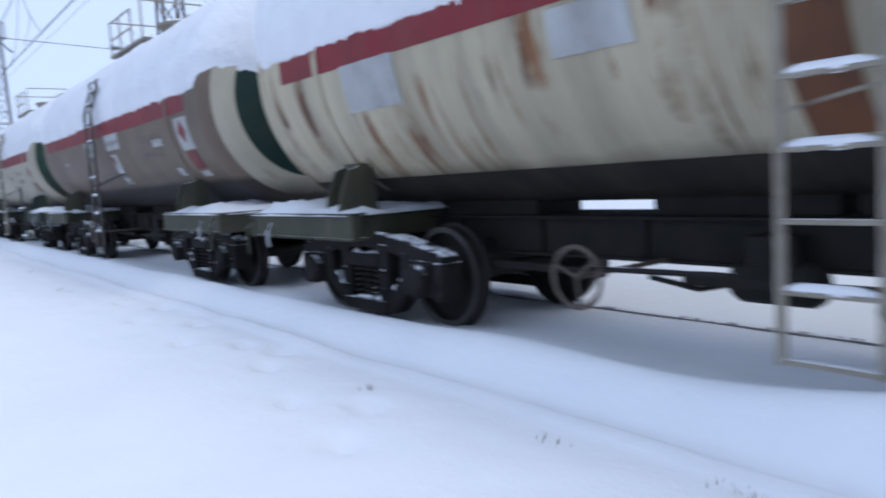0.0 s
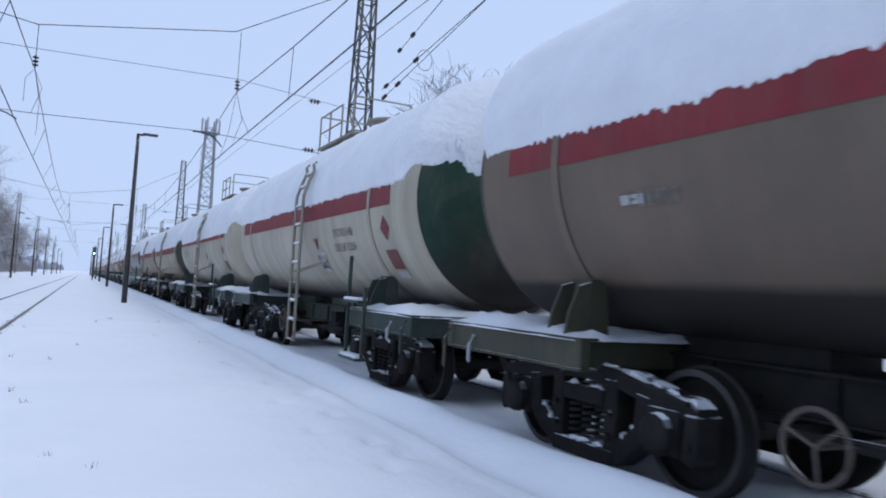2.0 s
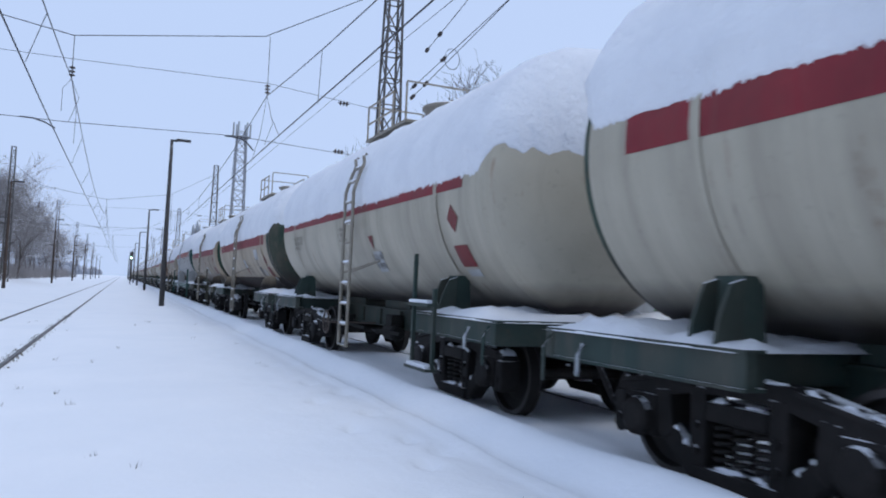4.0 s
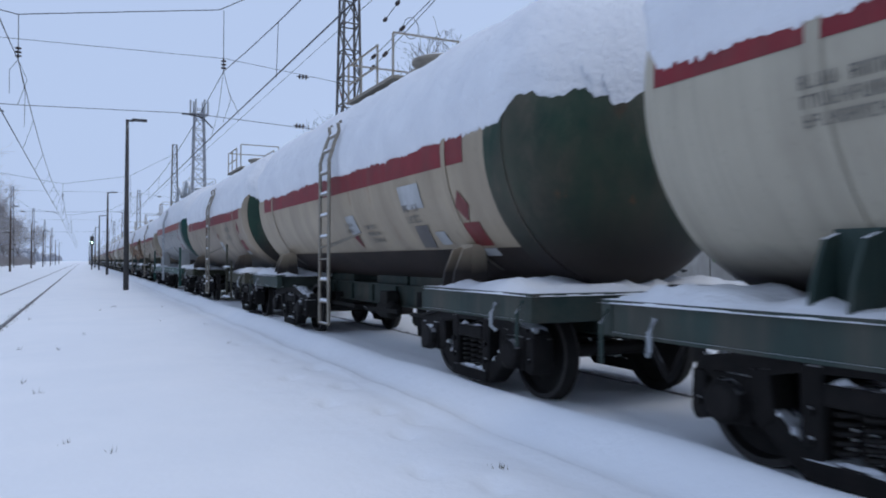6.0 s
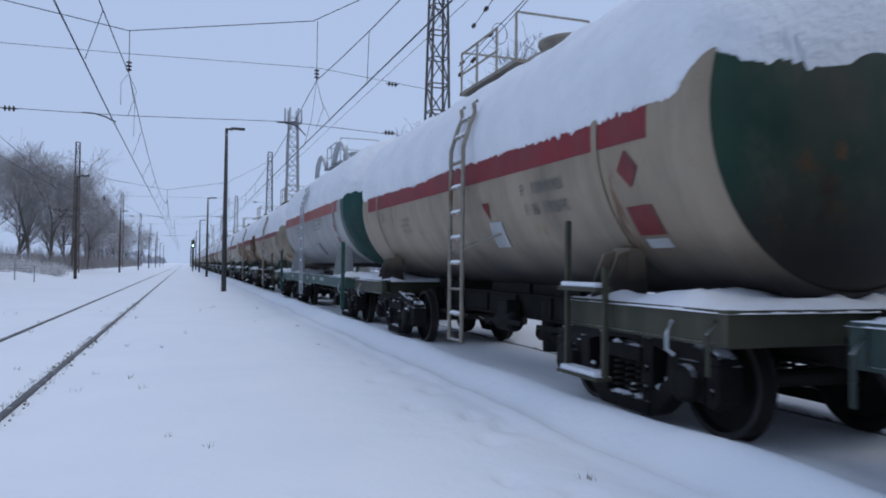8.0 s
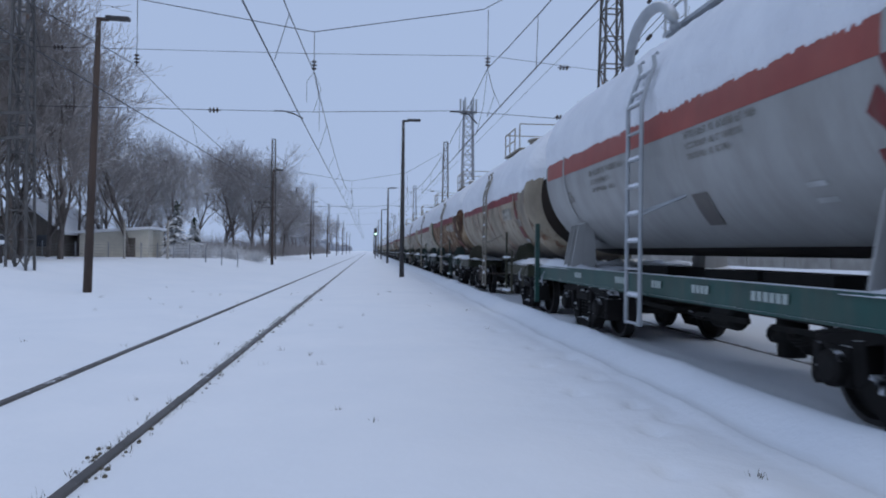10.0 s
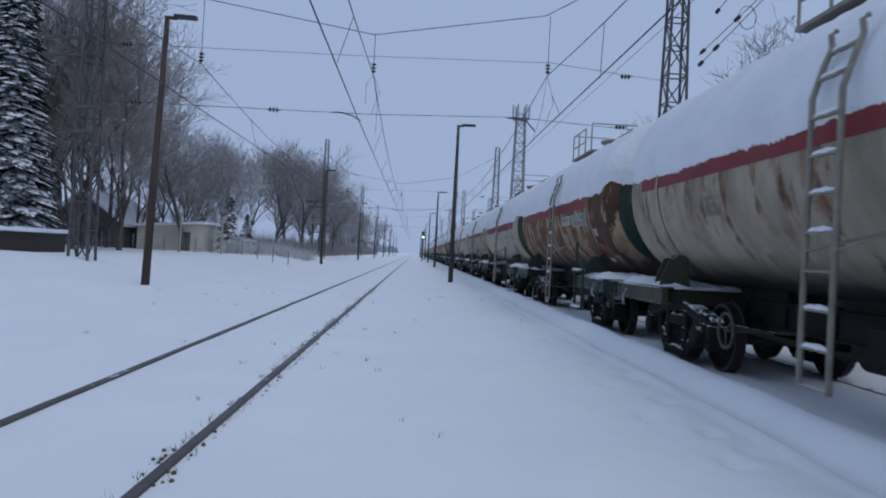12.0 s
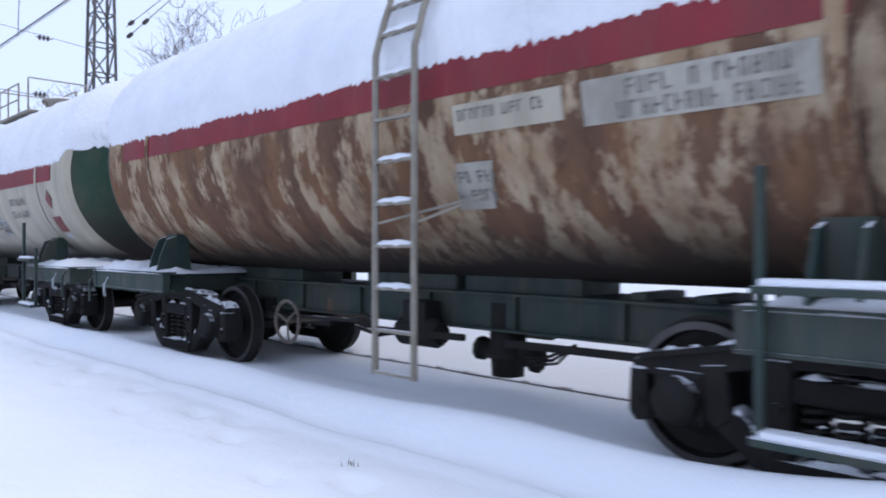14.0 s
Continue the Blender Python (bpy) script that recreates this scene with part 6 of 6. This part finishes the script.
# ---------- movement ----------
def motions():
    for k, w in enumerate(WAGONS):
        y = FIRST + PITCH * k
        walk(w, [(t, pose(TRACK_X, y - SPEED * t + lag, 0)) for t, lag in ((0.0, 0.0), (1.5, 0.0), (3.0, 0.0), (5.0, 0.12), (6.5, 0.2), (8.5, 0.21), (10.5, 0.18), (12.0, 0.06), (13.0, 0.0), (14.0, 0.0))])
    turn = math.degrees(SPEED / 0.479)
    for w in WAGONS[:11]:
        for b in w.children:
            if not b.name.startswith("bogie"):
                continue
            for c in b.children:
                if c.name.startswith("wheelset"):
                    y = c.matrix_basis.translation.y
                    walk(c, [(0.1 * i, pose(0, y, 0.479, turn * 0.1 * i)) for i in range(141)])


motions()
